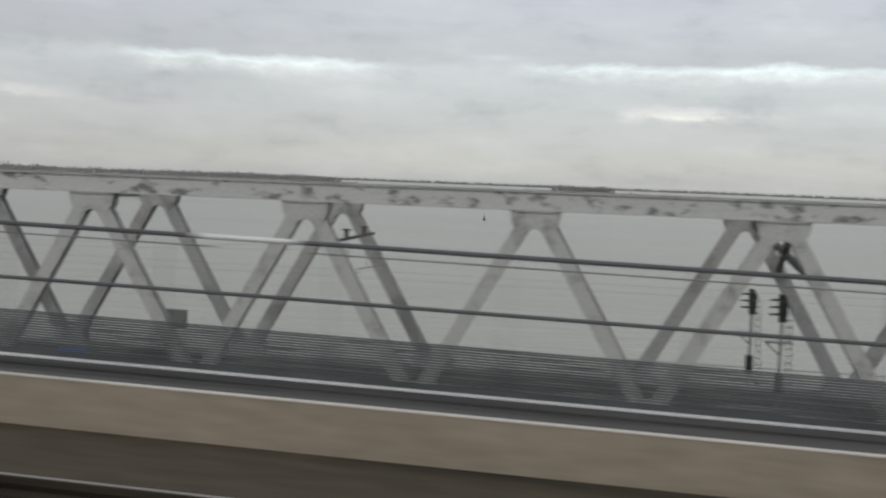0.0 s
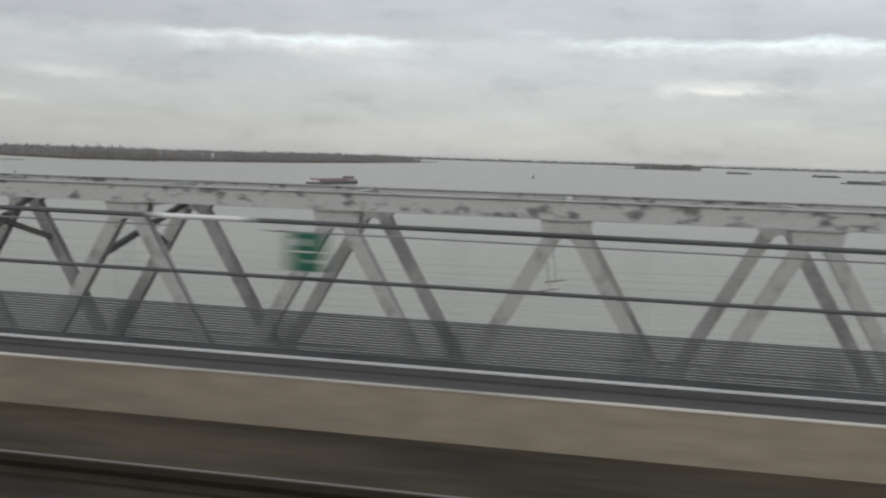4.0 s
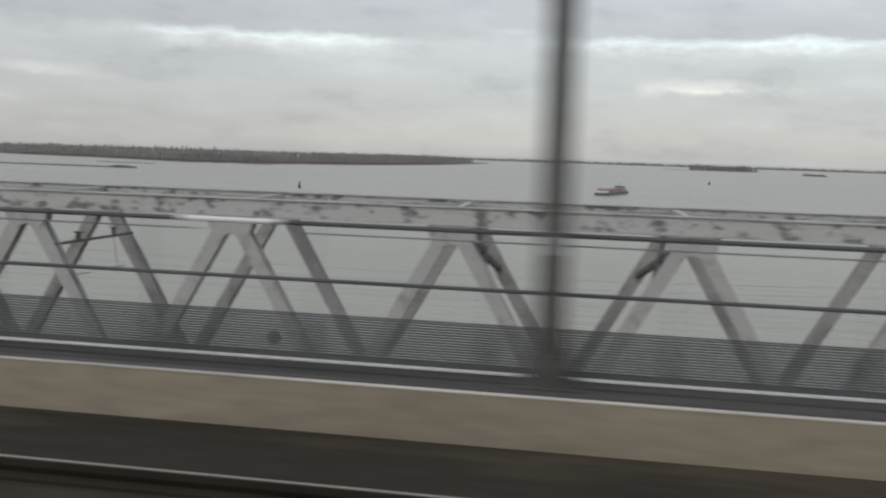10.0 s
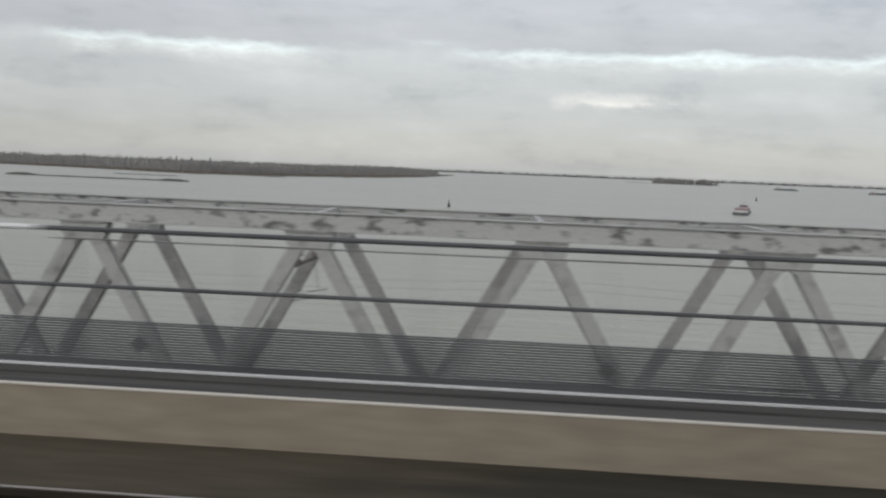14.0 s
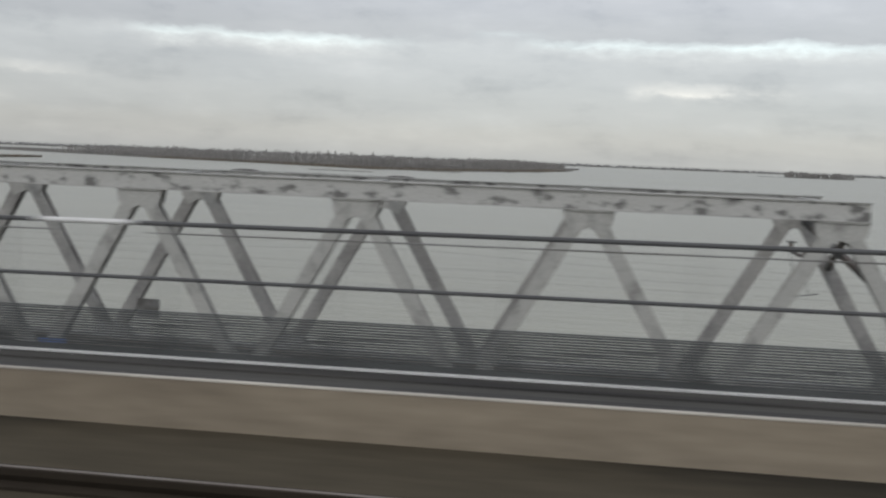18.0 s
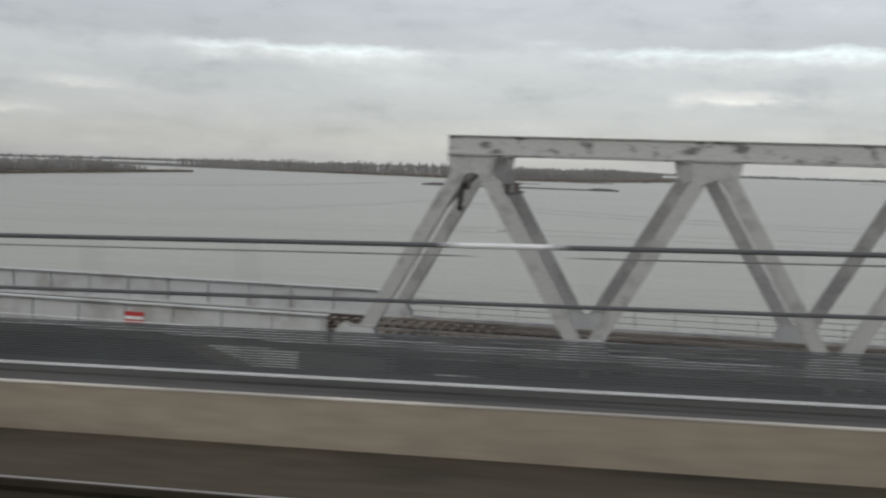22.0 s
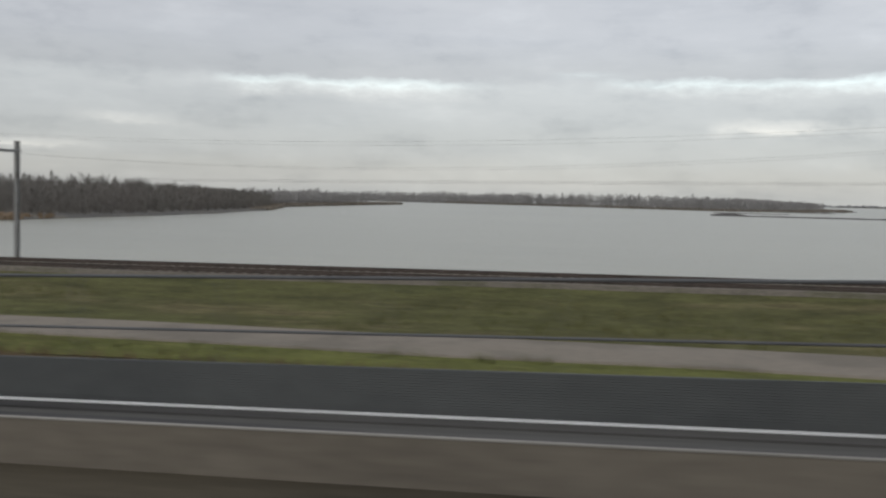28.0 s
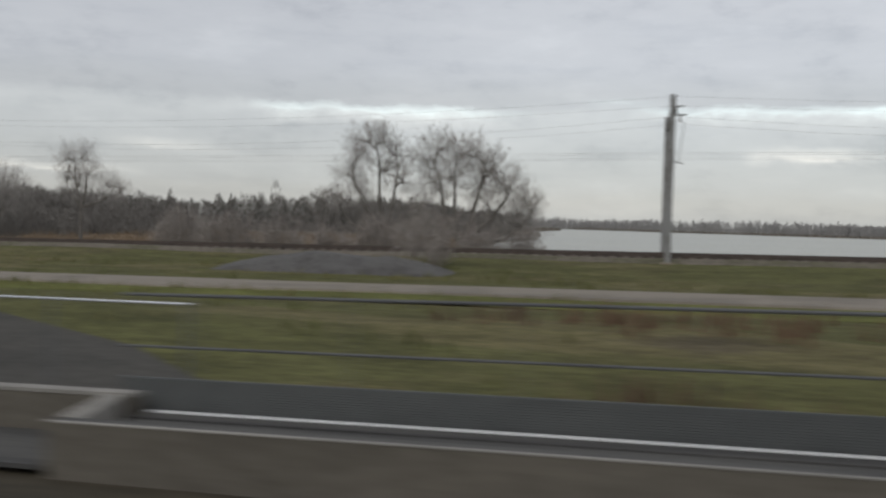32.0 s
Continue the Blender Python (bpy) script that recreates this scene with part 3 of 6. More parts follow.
def woodland(name, line, depth, low, high, gap, mat, label, seed, setback=8, base=0.5):
    """A leafless wood far off as many ragged upright clumps with twiggy tops, rows deep, along the line."""
    rng = random.Random(seed)
    s = Shape()
    pts = refine(line, gap, gap * 0.4, seed)
    n = len(pts)
    rings, sides = ((0.0, 0.55), (0.4, 0.6), (0.7, 0.52), (0.88, 0.36), (0.98, 0.16)), 6
    for i, (x, y) in enumerate(pts):
        a, b = Vector(pts[max(i - 1, 0)]), Vector(pts[min(i + 1, n - 1)])
        d = (b - a).normalized() if (b - a).length > 0 else Vector((1, 0))
        out = Vector((d.y, -d.x))
        swell = 0.82 + 0.3 * noise.noise((x * 0.006, y * 0.006, seed))
        for row in range(3):
            far = setback + depth * (row + rng.random()) / 3
            h = rng.uniform(low, high) * swell * (0.72 + 0.13 * row)
            w = gap * rng.uniform(1.0, 1.8)
            px, py = x + out.x * far, y + out.y * far
            k = len(s.v)
            for f, r in rings:
                for q in range(sides):
                    t = q * 6.2832 / sides + rng.uniform(-0.4, 0.4)
                    rr = w * r * rng.uniform(0.55, 1.3)
                    s.v.append((px + math.cos(t) * rr, py + math.sin(t) * rr, base + h * f * rng.uniform(0.9, 1.06)))
            s.v.append((px, py, base + h))
            for j in range(len(rings) - 1):
                for q in range(sides):
                    s.f.append((k + j * sides + q, k + j * sides + (q + 1) % sides, k + (j + 1) * sides + (q + 1) % sides, k + (j + 1) * sides + q))
            m = k + (len(rings) - 1) * sides
            s.f += [(m + q, m + (q + 1) % sides, m + sides) for q in range(sides)]
            for q in range(3):
                t = rng.uniform(0, 6.28)
                ax, ay, az = px + math.cos(t) * w * 0.35, py + math.sin(t) * w * 0.35, base + h * 0.8
                s.spike((ax, ay, az), (ax + rng.uniform(-0.1, 0.1) * w, ay, base + h * rng.uniform(0.98, 1.12)), w * 0.05)
    return solid(name, s, mat, label, "woodland", "stuff")


def stand(name, line, depth, low, high, gap, mat, label, seed, setback, slim, count, rows=6, base=0.5, wide=(0.17, 0.30), taper=0.0):
    """A stand of leafless trees: each a stem and many upward twigs that fill an uneven egg-shaped crown."""
    rng = random.Random(seed)
    s = Shape()
    pts = refine(line, gap, gap * 0.45, seed)
    n = len(pts)
    for i, (x, y) in enumerate(pts):
        a, b = Vector(pts[max(i - 1, 0)]), Vector(pts[min(i + 1, n - 1)])
        d = (b - a).normalized() if (b - a).length > 0 else Vector((1, 0))
        out = Vector((d.y, -d.x))
        swell = 0.86 + 0.35 * noise.noise((x * 0.012, y * 0.012, seed))
        for row in range(rows):
            far = setback + depth * (row + rng.random()) / rows
            h = rng.uniform(low, high) * swell * (0.70 + 0.30 * row / rows) * (1 - taper * (1 - smooth(0.0, 0.5, i / n)))
            w = h * rng.uniform(*wide)
            slender = rng.random() < 0.06
            if slender:
                h, w = h * rng.uniform(1.04, 1.14), w * 0.5
            px, py = x + out.x * far + rng.uniform(-1, 1) * gap, y + out.y * far
            s.spike((px, py, base - 0.5), (px + rng.uniform(-0.4, 0.4), py, base + h), slim * 1.6)
            for q in range(count):
                u = rng.random() ** 0.85
                rr = w * math.sin(math.pi * min(0.12 + 0.86 * u, 0.97)) ** 0.7 * math.sqrt(rng.random())
                t = rng.uniform(0, 6.283)
                ax, ay, az = px + math.cos(t) * rr, py + math.sin(t) * rr, base + h * u * 0.93
                lean = rng.uniform(0.2, 0.9) * w * 0.5
                s.spike((ax, ay, az), (ax + math.cos(t) * lean, ay + math.sin(t) * lean, az + h * rng.uniform(0.05, 0.15)), slim)
    return solid(name, s, mat, label, "woodland", "stuff")


def reeds(name, line, depth, high, mat, label, seed, step=2.5, setback=1.0, base=0.3, rows=5):
    rng = random.Random(seed)
    s = Shape()
    pts = refine(line, step, 0.5, seed)
    n = len(pts)
    for i, (x, y) in enumerate(pts):
        a, b = Vector(pts[max(i - 1, 0)]), Vector(pts[min(i + 1, n - 1)])
        d = (b - a).normalized() if (b - a).length > 0 else Vector((1, 0))
        out = Vector((d.y, -d.x))
        for row in range(rows):
            far = setback + depth * (row + rng.random()) / rows
            h = high * rng.uniform(0.6, 1.1)
            w = step * rng.uniform(0.7, 1.3)
            px, py = x + out.x * far, y + out.y * far
            for q in range(12):
                a, e = px + rng.uniform(-0.8, 0.8) * w, py + rng.uniform(-0.8, 0.8) * w
                s.spike((a, e, base), (a + rng.uniform(-0.3, 0.3), e, base + h * rng.uniform(0.8, 1.2)), 0.06 * step)
            h *= 0.7
            k = len(s.v)
            for q in range(4):
                t = q * 1.5708 + rng.uniform(-0.5, 0.5)
                s.v.append((px + math.cos(t) * w * 0.5, py + math.sin(t) * w * 0.5, base))
            for q in range(4):
                t = q * 1.5708 + rng.uniform(-0.5, 0.5)
                s.v.append((px + math.cos(t) * w * 0.6, py + math.sin(t) * w * 0.6, base + h * rng.uniform(0.75, 1.1)))
            s.f += [(k + q, k + (q + 1) % 4, k + 4 + (q + 1) % 4, k + 4 + q) for q in range(4)] + [(k + 4, k + 5, k + 6, k + 7)]
    return solid(name, s, mat, label, "reeds", "stuff")


# the long wooded shore on the far side of the river bend
long_shore = [(-715, 2840), (-718, 2059), (-754, 1719), (-855, 1440), (-960, 1340), (-1200, 1480), (-1400, 1560), (-1750, 1780), (-2300, 2100)]
shore("ground_far_shore", refine(long_shore, 60, 8, 3), 320, 1.2, "mud", "muddy bank of a distant wooded shore")
reeds("reed_fringe", long_shore[1:7], 46, 3.0, "far_reed", "brown dry reed fringe along the distant shore", 5, step=6, setback=3)
# the wood's pale tone has the distance haze put into it
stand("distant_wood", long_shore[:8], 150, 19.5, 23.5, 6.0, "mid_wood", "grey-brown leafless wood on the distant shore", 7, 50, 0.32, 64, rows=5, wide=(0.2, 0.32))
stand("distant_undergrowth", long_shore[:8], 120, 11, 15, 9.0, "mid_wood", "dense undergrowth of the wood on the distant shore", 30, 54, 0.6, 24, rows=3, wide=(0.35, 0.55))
# the nearer wooded spit, beside the landing of the bridge
near_shore = [(-1353, 1162), (-1440, 960), (-1362, 830), (-1328, 748), (-1270, 590), (-1250, 480), (-1240, 400), (-1241, 335), (-1229, 262), (-1212, 200), (-1236, 110)]
shore("ground_near_shore", refine(near_shore, 25, 3, 4)[::1], 420, 1.0, "mud", "low marshy shore with reeds and trees")
reeds("reed_bed", near_shore[7:], 108, 2.4, "reed", "orange-brown dry reed bed at the water's edge", 9, step=1.6, rows=12)
reeds("reed_belt", near_shore[:5], 10, 2.2, "far_reed", "brown reed belt in front of the wood", 10, step=4, setback=1)
stand("riverside_wood", near_shore[1:8], 70, 16.5, 22, 2.4, "wood", "dense leafless riverside wood with ragged tops", 12, 9, 0.115, 84, rows=5, taper=0.45)
stand("marsh_wood", near_shore[7:], 70, 17, 21, 1.9, "wood", "leafless wood behind the reed bed", 21, 106, 0.105, 120)
stand("marsh_thicket", [(-1268, 235), (-1256, 150), (-1252, 96)], 60, 11, 14, 1.5, "wood", "bare thicket behind the reeds", 13, 40, 0.07, 110)
stand("back_wood", [(-1290, 490), (-1345, 400), (-1400, 330), (-1520, 240)], 60, 19, 24, 2.6, "wood", "dense leafless wood far behind the reed bed", 27, 0, 0.12, 130, rows=4)
stand("line_side_thicket", [(-1560, 84), (-1400, 110), (-1300, 150)], 40, 9, 13, 2.4, "wood", "leafless thicket along the old railway", 22, -40, 0.08, 60)
stand("marsh_undergrowth", near_shore[7:], 60, 9, 12, 2.2, "wood", "dense undergrowth behind the reed bed", 28, 108, 0.22, 26, rows=3, wide=(0.3, 0.45))
stand("back_undergrowth", [(-1290, 490), (-1345, 400), (-1400, 330), (-1520, 240)], 50, 11, 15, 3.0, "wood", "dense undergrowth far behind the reed bed", 29, 0, 0.26, 26, rows=3, wide=(0.3, 0.45))
# low reedy point that runs out from the wooded spit
point_line = [(-1356, 1176), (-1348, 1060), (-1341, 930), (-1334, 830), (-1329, 752)]
shore("ground_reed_point", refine(point_line, 20, 2, 24), 60, 0.8, "mud", "low muddy point covered with dry reeds")
reeds("reed_point", point_line, 24, 3.0, "far_reed", "orange-brown dry reeds on a low point", 25, step=3.5)
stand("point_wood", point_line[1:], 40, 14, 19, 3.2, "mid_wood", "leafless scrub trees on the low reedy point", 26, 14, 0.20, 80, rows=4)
# thin training dam in the river
dam_line = refine([(-806, 892), (-990, 905)], 10, 1.0, 14)
dam = Shape()
rng = random.Random(15)
rows = []
for i, (x, y) in enumerate(dam_line):
    e = min(i, len(dam_line) - 1 - i)
    h = 1.0 + (1.3 if 1 <= e <= 2 else 0.0) + rng.uniform(-0.15, 0.2)
    rows.append([(x, y - 5, -0.2), (x, y - 1.5, h), (x, y + 1.5, h), (x, y + 5, -0.2)])
dam.sweep(rows)
solid("stone_dam", dam, "gravel", "low dark stone training dam lying in the river", "dam", "structure")
shoal = [(-905, 1120), (-985, 1130)]
shore("ground_shoal", refine(shoal, 12, 2, 16), 6, 0.35, "mud", "flat muddy shoal just above the water")
for bar in ([(-905, 1385), (-830, 1345)], [(-800, 1560), (-748, 1960)]):
    shore("ground_sandbar", refine(bar, 14, 2, 23), 7, 0.5, "mud", "pale sandbar barely above the water")
# islet and the far bank that closes the view
islet = [(35, 2860), (-30, 2835), (-100, 2840), (-160, 2880)]
shore("ground_islet", islet, 70, 1.0, "mud", "low bank of a small wooded islet")
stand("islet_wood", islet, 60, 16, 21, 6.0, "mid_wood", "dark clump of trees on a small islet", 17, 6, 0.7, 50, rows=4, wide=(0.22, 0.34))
shore("ground_islet_spit", [(-150, 2840), (-230, 2860)], 12, 0.5, "mud", "thin sandbar beside the islet")
far_bank = [(4600, 1700), (3300, 3400), (2000, 4150), (700, 4450), (-700, 4520), (-1800, 4350), (-2700, 3700), (-3600, 3000)]
shore("ground_far_bank", refine(far_bank, 120, 20, 18), 140, 2.0, "mud", "flat distant river bank on the horizon")
# haze is put into the colour of these trees too
woodland("far_bank_trees", far_bank, 120, 9, 14, 14, "far_wood", "line of trees on the horizon, paled with painted haze", 19, setback=10)

# ---- the line's own viaduct ----
STEP = 5.0
xs = [60.0 - STEP * i for i in range(300)]
FENCE_END = -1163.65


def kerb_rise(x):
    """The kerb and its trough climb a little towards the end of the fence."""
    return 0.09 * smooth(-1085, -1160, x)


def ribbon(name, outline, mat, label, category, x_from=60.0, x_to=-1430.0, kind="structure", rise=False):
    """Draws an outline (sideways, height below the eye) along the viaduct."""
    s = Shape()
    use = [x_from] + [x for x in xs if x_to < x < x_from] + [x_to]
    s.sweep([[(x, y, eye_at(x) + z + (kerb_rise(x) if rise else 0.0)) for y, z in outline] for x in use])
    return solid(name, s, mat, label, category, kind)


ribbon("viaduct_deck", [(-4.5, -1.96), (6.44, -1.96), (8.06, -1.86), (8.3, -1.86), (8.3, -2.5), (5.5, -3.0), (2.8, -5.8), (-1.5, -5.8), (-4.5, -2.6)], "slab",
       "dark ballastless track slab of a railway viaduct", "viaduct")
ribbon("kerb_wall", [(6.45, -2.1), (6.45, -1.606), (6.62, -1.606), (6.62, -2.1)], "concrete", "long tan concrete kerb wall beside the track", "kerb", x_to=-822.0, rise=True)
ribbon("kerb_wall", [(6.45, -2.1), (6.45, -1.606), (6.62, -1.606), (6.62, -2.1)], "worn_concrete", "worn grey-tan concrete kerb wall beside the track", "kerb", x_from=-822.03, x_to=-915.0, rise=True)
ribbon("kerb_wall", [(6.45, -2.1), (6.45, -1.606), (6.62, -1.606), (6.62, -2.1)], "grey_concrete", "long grey concrete kerb wall beside the track", "kerb", x_from=-915.03, x_to=-1112.0, rise=True)
ribbon("kerb_wall", [(6.45, -2.1), (6.45, -1.606), (6.62, -1.606), (6.62, -2.1)], "dark_concrete", "dark concrete kerb wall beside the track", "kerb", x_from=-1112.03, x_to=FENCE_END, rise=True)
# narrow strip along the front edge, paler than the wall face
ribbon("kerb_coping", [(6.445, -1.606), (6.445, -1.596), (6.451, -1.592), (6.484, -1.592), (6.484, -1.606)], "coping", "pale top edge of the kerb wall", "kerb", x_to=-915.0, rise=True)
ribbon("kerb_coping", [(6.445, -1.606), (6.445, -1.596), (6.451, -1.592), (6.484, -1.592), (6.484, -1.606)], "grey_coping", "grey top edge of the kerb wall", "kerb", x_from=-915.03, x_to=-990.0, rise=True)
ribbon("kerb_coping", [(6.445, -1.606), (6.445, -1.596), (6.451, -1.592), (6.484, -1.592), (6.484, -1.606)], "dull_coping", "dull grey top edge of the kerb wall", "kerb", x_from=-990.03, x_to=FENCE_END, rise=True)
ribbon("kerb_top", [(6.485, -1.6055), (6.485, -1.595), (6.62, -1.597), (6.62, -1.6055)], "walkway", "dull grey top of the kerb wall", "kerb", x_to=FENCE_END, rise=True)
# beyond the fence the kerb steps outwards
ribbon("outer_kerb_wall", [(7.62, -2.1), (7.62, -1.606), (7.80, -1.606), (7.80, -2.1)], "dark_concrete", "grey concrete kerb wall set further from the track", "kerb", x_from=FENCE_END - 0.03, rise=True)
ribbon("outer_kerb_coping", [(7.61, -1.606), (7.61, -1.572), (7.66, -1.566), (7.80, -1.574), (7.80, -1.606)], "dull_coping", "grey top edge of the outer kerb wall", "kerb", x_from=FENCE_END - 0.03, rise=True)
return_z = eye_at(FENCE_END) + kerb_rise(FENCE_END)
solid("kerb_return", Shape().prism([(FENCE_END + 0.16, 6.622), (FENCE_END + 0.0, 6.622), (FENCE_END - 0.28, 7.615), (FENCE_END - 0.12, 7.615)], return_z - 2.1, return_z - 1.592, "z"), "dull_coping",
      "short concrete return wall at the end of the fence", "kerb", "structure")
ribbon("apron", [(6.46, -1.99), (6.46, -1.95), (7.61, -1.95), (7.61, -1.99)], "walkway", "grey concrete apron beside the track", "apron", x_from=FENCE_END - 0.06, rise=True)
apron = Shape().sweep([[(FENCE_END + 0.2 - 3.2 * k, 7.82, eye_at(FENCE_END - 3 * k) - 1.86), (FENCE_END - 1.0 - 3.2 * k, 10.5, eye_at(FENCE_END - 3 * k) - 1.86), (FENCE_END - 3.5 - 3.2 * k, 12.9, eye_at(FENCE_END - 3 * k) - 1.88), (FENCE_END - 9.0 - 3.2 * k, 16.4, eye_at(FENCE_END - 3 * k) - 1.92)] for k in range(60)], False)
solid("access_ramp", apron, "asphalt", "grey paved access ramp beside the end of the fence", "ramp", "structure")
ribbon("service_walkway", [(6.63, -1.95), (6.63, -1.80), (7.82, -1.80), (7.82, -1.95)], "walkway", "grey cable trough walkway behind the kerb", "walkway", x_to=FENCE_END, rise=True)
for y in (6.95, 7.30, 7.60):
    ribbon("trough_lid", [(y, -1.80), (y, -1.775), (y + 0.22, -1.775), (y + 0.22, -1.80)], "walkway", "flat concrete cable trough lids", "trough", x_to=FENCE_END, rise=True)
ribbon("edge_beam", [(7.87, -1.86), (7.87, -1.783), (8.02, -1.783), (8.02, -1.86)], "walkway", "dull grey beam under the edge profile", "edge beam", x_to=FENCE_END, rise=True)
ribbon("edge_profile", [(7.86, -1.782), (7.86, -1.768), (7.905, -1.765), (7.905, -1.782)], "edge", "bright galvanised steel edge profile under the fence", "edge profile", x_to=FENCE_END, rise=True)
for y in (5.08, 3.58):
    ribbon("viaduct_rail", [(y - 0.07, -1.96), (y - 0.07, -1.94), (y - 0.012, -1.92), (y - 0.036, -1.88), (y - 0.036, -1.84), (y + 0.036, -1.84), (y + 0.036, -1.88), (y + 0.012, -1.92), (y + 0.07, -1.94), (y + 0.07, -1.96)],
           "rail_side", "dark rusty steel rail on the track slab", "rail")
    ribbon("running_band", [(y - 0.016, -1.8399), (y - 0.016, -1.8375), (y + 0.016, -1.8375), (y + 0.016, -1.8399)], "railhead", "bright worn running band on the rail head", "rail band")



def viaduct_pier(x):
    v = thing("viaduct_pier", "plain concrete pier under the viaduct deck", "pier", (x, 0.65, 0), "viaduct piers")
    top = eye_at(x) - 5.75
    part("shaft", Shape().sweep([[(math.cos(a) * 1.1, math.sin(a) * 2.0, z) for a in [i * math.pi / 8 for i in range(16)]] for z in (-2.0, top)]), "pier", v)
    part("footing", Shape().box(-2.4, 2.4, -3.6, 3.6, -2.0, 0.6), "pier", v)


for i in range(17):
    viaduct_pier(30.0 - 52.0 * i)

# fence: sections of nine metres with posts, two handrails and a louvred foot
SECTION = 9.0


def fence_section(louvre, joints=True):
    land = louvre != "louvre"
    f = thing("fence", "grey steel safety fence with a dense green-grey louvred foot" if land else "grey steel safety fence with two handrails and a louvred foot", "fence", group="viaduct fence")
    part("upper_rail", Shape().tube([(0, 0, 1.115), (-SECTION, 0, 1.115)], 0.016 if land else 0.021), "rail_grey", f)
    part("lower_rail", Shape().tube([(0, 0, 0.635), (-SECTION, 0, 0.635)], 0.013 if land else 0.0175), "rail_grey", f)
    if joints:
        part("wire", Shape().tube([(-0.3, 0.02, 1.03), (-SECTION + 0.6, 0.02, 1.03)], 0.008, 6), "mast_grey", f)
    slats = Shape()
    for i in range(15):
        z = 0.010 + i * 0.0226
        slats.beam((0, 0, z), (-SECTION, 0, z), 0.0205 if land else 0.0115, 0.03)
    part("louvre", slats, louvre, f, "dark horizontal louvre slats", "stuff")
    part("bottom_strip", Shape().box(-SECTION, 0, -0.012, 0.012, -0.06, 0.002), louvre, f)
    part("top_strip", Shape().box(-SECTION, 0, -0.012, 0.012, 0.340, 0.350), "louvre", f)
    post = Shape().box(-0.003, 0.003, -0.008, 0.008, -0.08, 1.11).prism([(-0.045, -0.1), (0.045, -0.1), (0.03, 0.22), (0.008, 0.32), (-0.008, 0.32), (-0.03, 0.22)], 0.0, 0.014).mesh("post", "rail_grey")
    for i in range(6):
        part("post", post, "", f, at=(-0.75 - 1.5 * i, 0.05, 0))
    if joints:
        part("sleeve", Shape().tube([(-8.55, 0, 1.115), (-9.45, 0, 1.115)], 0.0245), "edge", f, "bright galvanised joint sleeve")
    return f


built = {}
for i in range(140):
    x = 42.0 - SECTION * i
    if x - SECTION < FENCE_END - 2:
        break
    z0, z1 = eye_at(x), eye_at(x - SECTION)
    m = Matrix.Translation((x, 7.98, z0 - 1.74)) @ Matrix.Rotation(math.atan2(z0 - z1, SECTION) * -1.0, 4, "Y")
    sort = ("louvre" if x > -838 else "grey_louvre" if x > -962 else "slate_louvre" if x > -1056 else "land_louvre" if x > -1112 else "slate_louvre", x > -838)
    if sort in built:
        copy_thing(built[sort], m)
    else:
        built[sort] = fence_section(*sort)
        built[sort].matrix_world = m
gate = thing("end_rail", "bright galvanised handrail beyond the end of the fence", "handrail", (FENCE_END - 0.05, 8.6, eye_at(FENCE_END) - 0.76))
part("rail", Shape().tube([(0, 0, 0), (-3.2, 0, -0.04)], 0.012), "galv", gate)
for gx in (-0.02, -1.6, -3.1):
    part("post", Shape().box(gx - 0.012, gx + 0.012, -0.012, 0.012, -1.12, 0.0), "rail_grey", gate)


# ---- the old truss bridge ----
P, GAP, COUNT = 11.06, 12.8, 16
Y_NEAR, Y_FAR = 46.0, 54.4
TOP, BOT = 20.0, 10.9
HALF = P / 2
FAR_SHIFT = -0.45


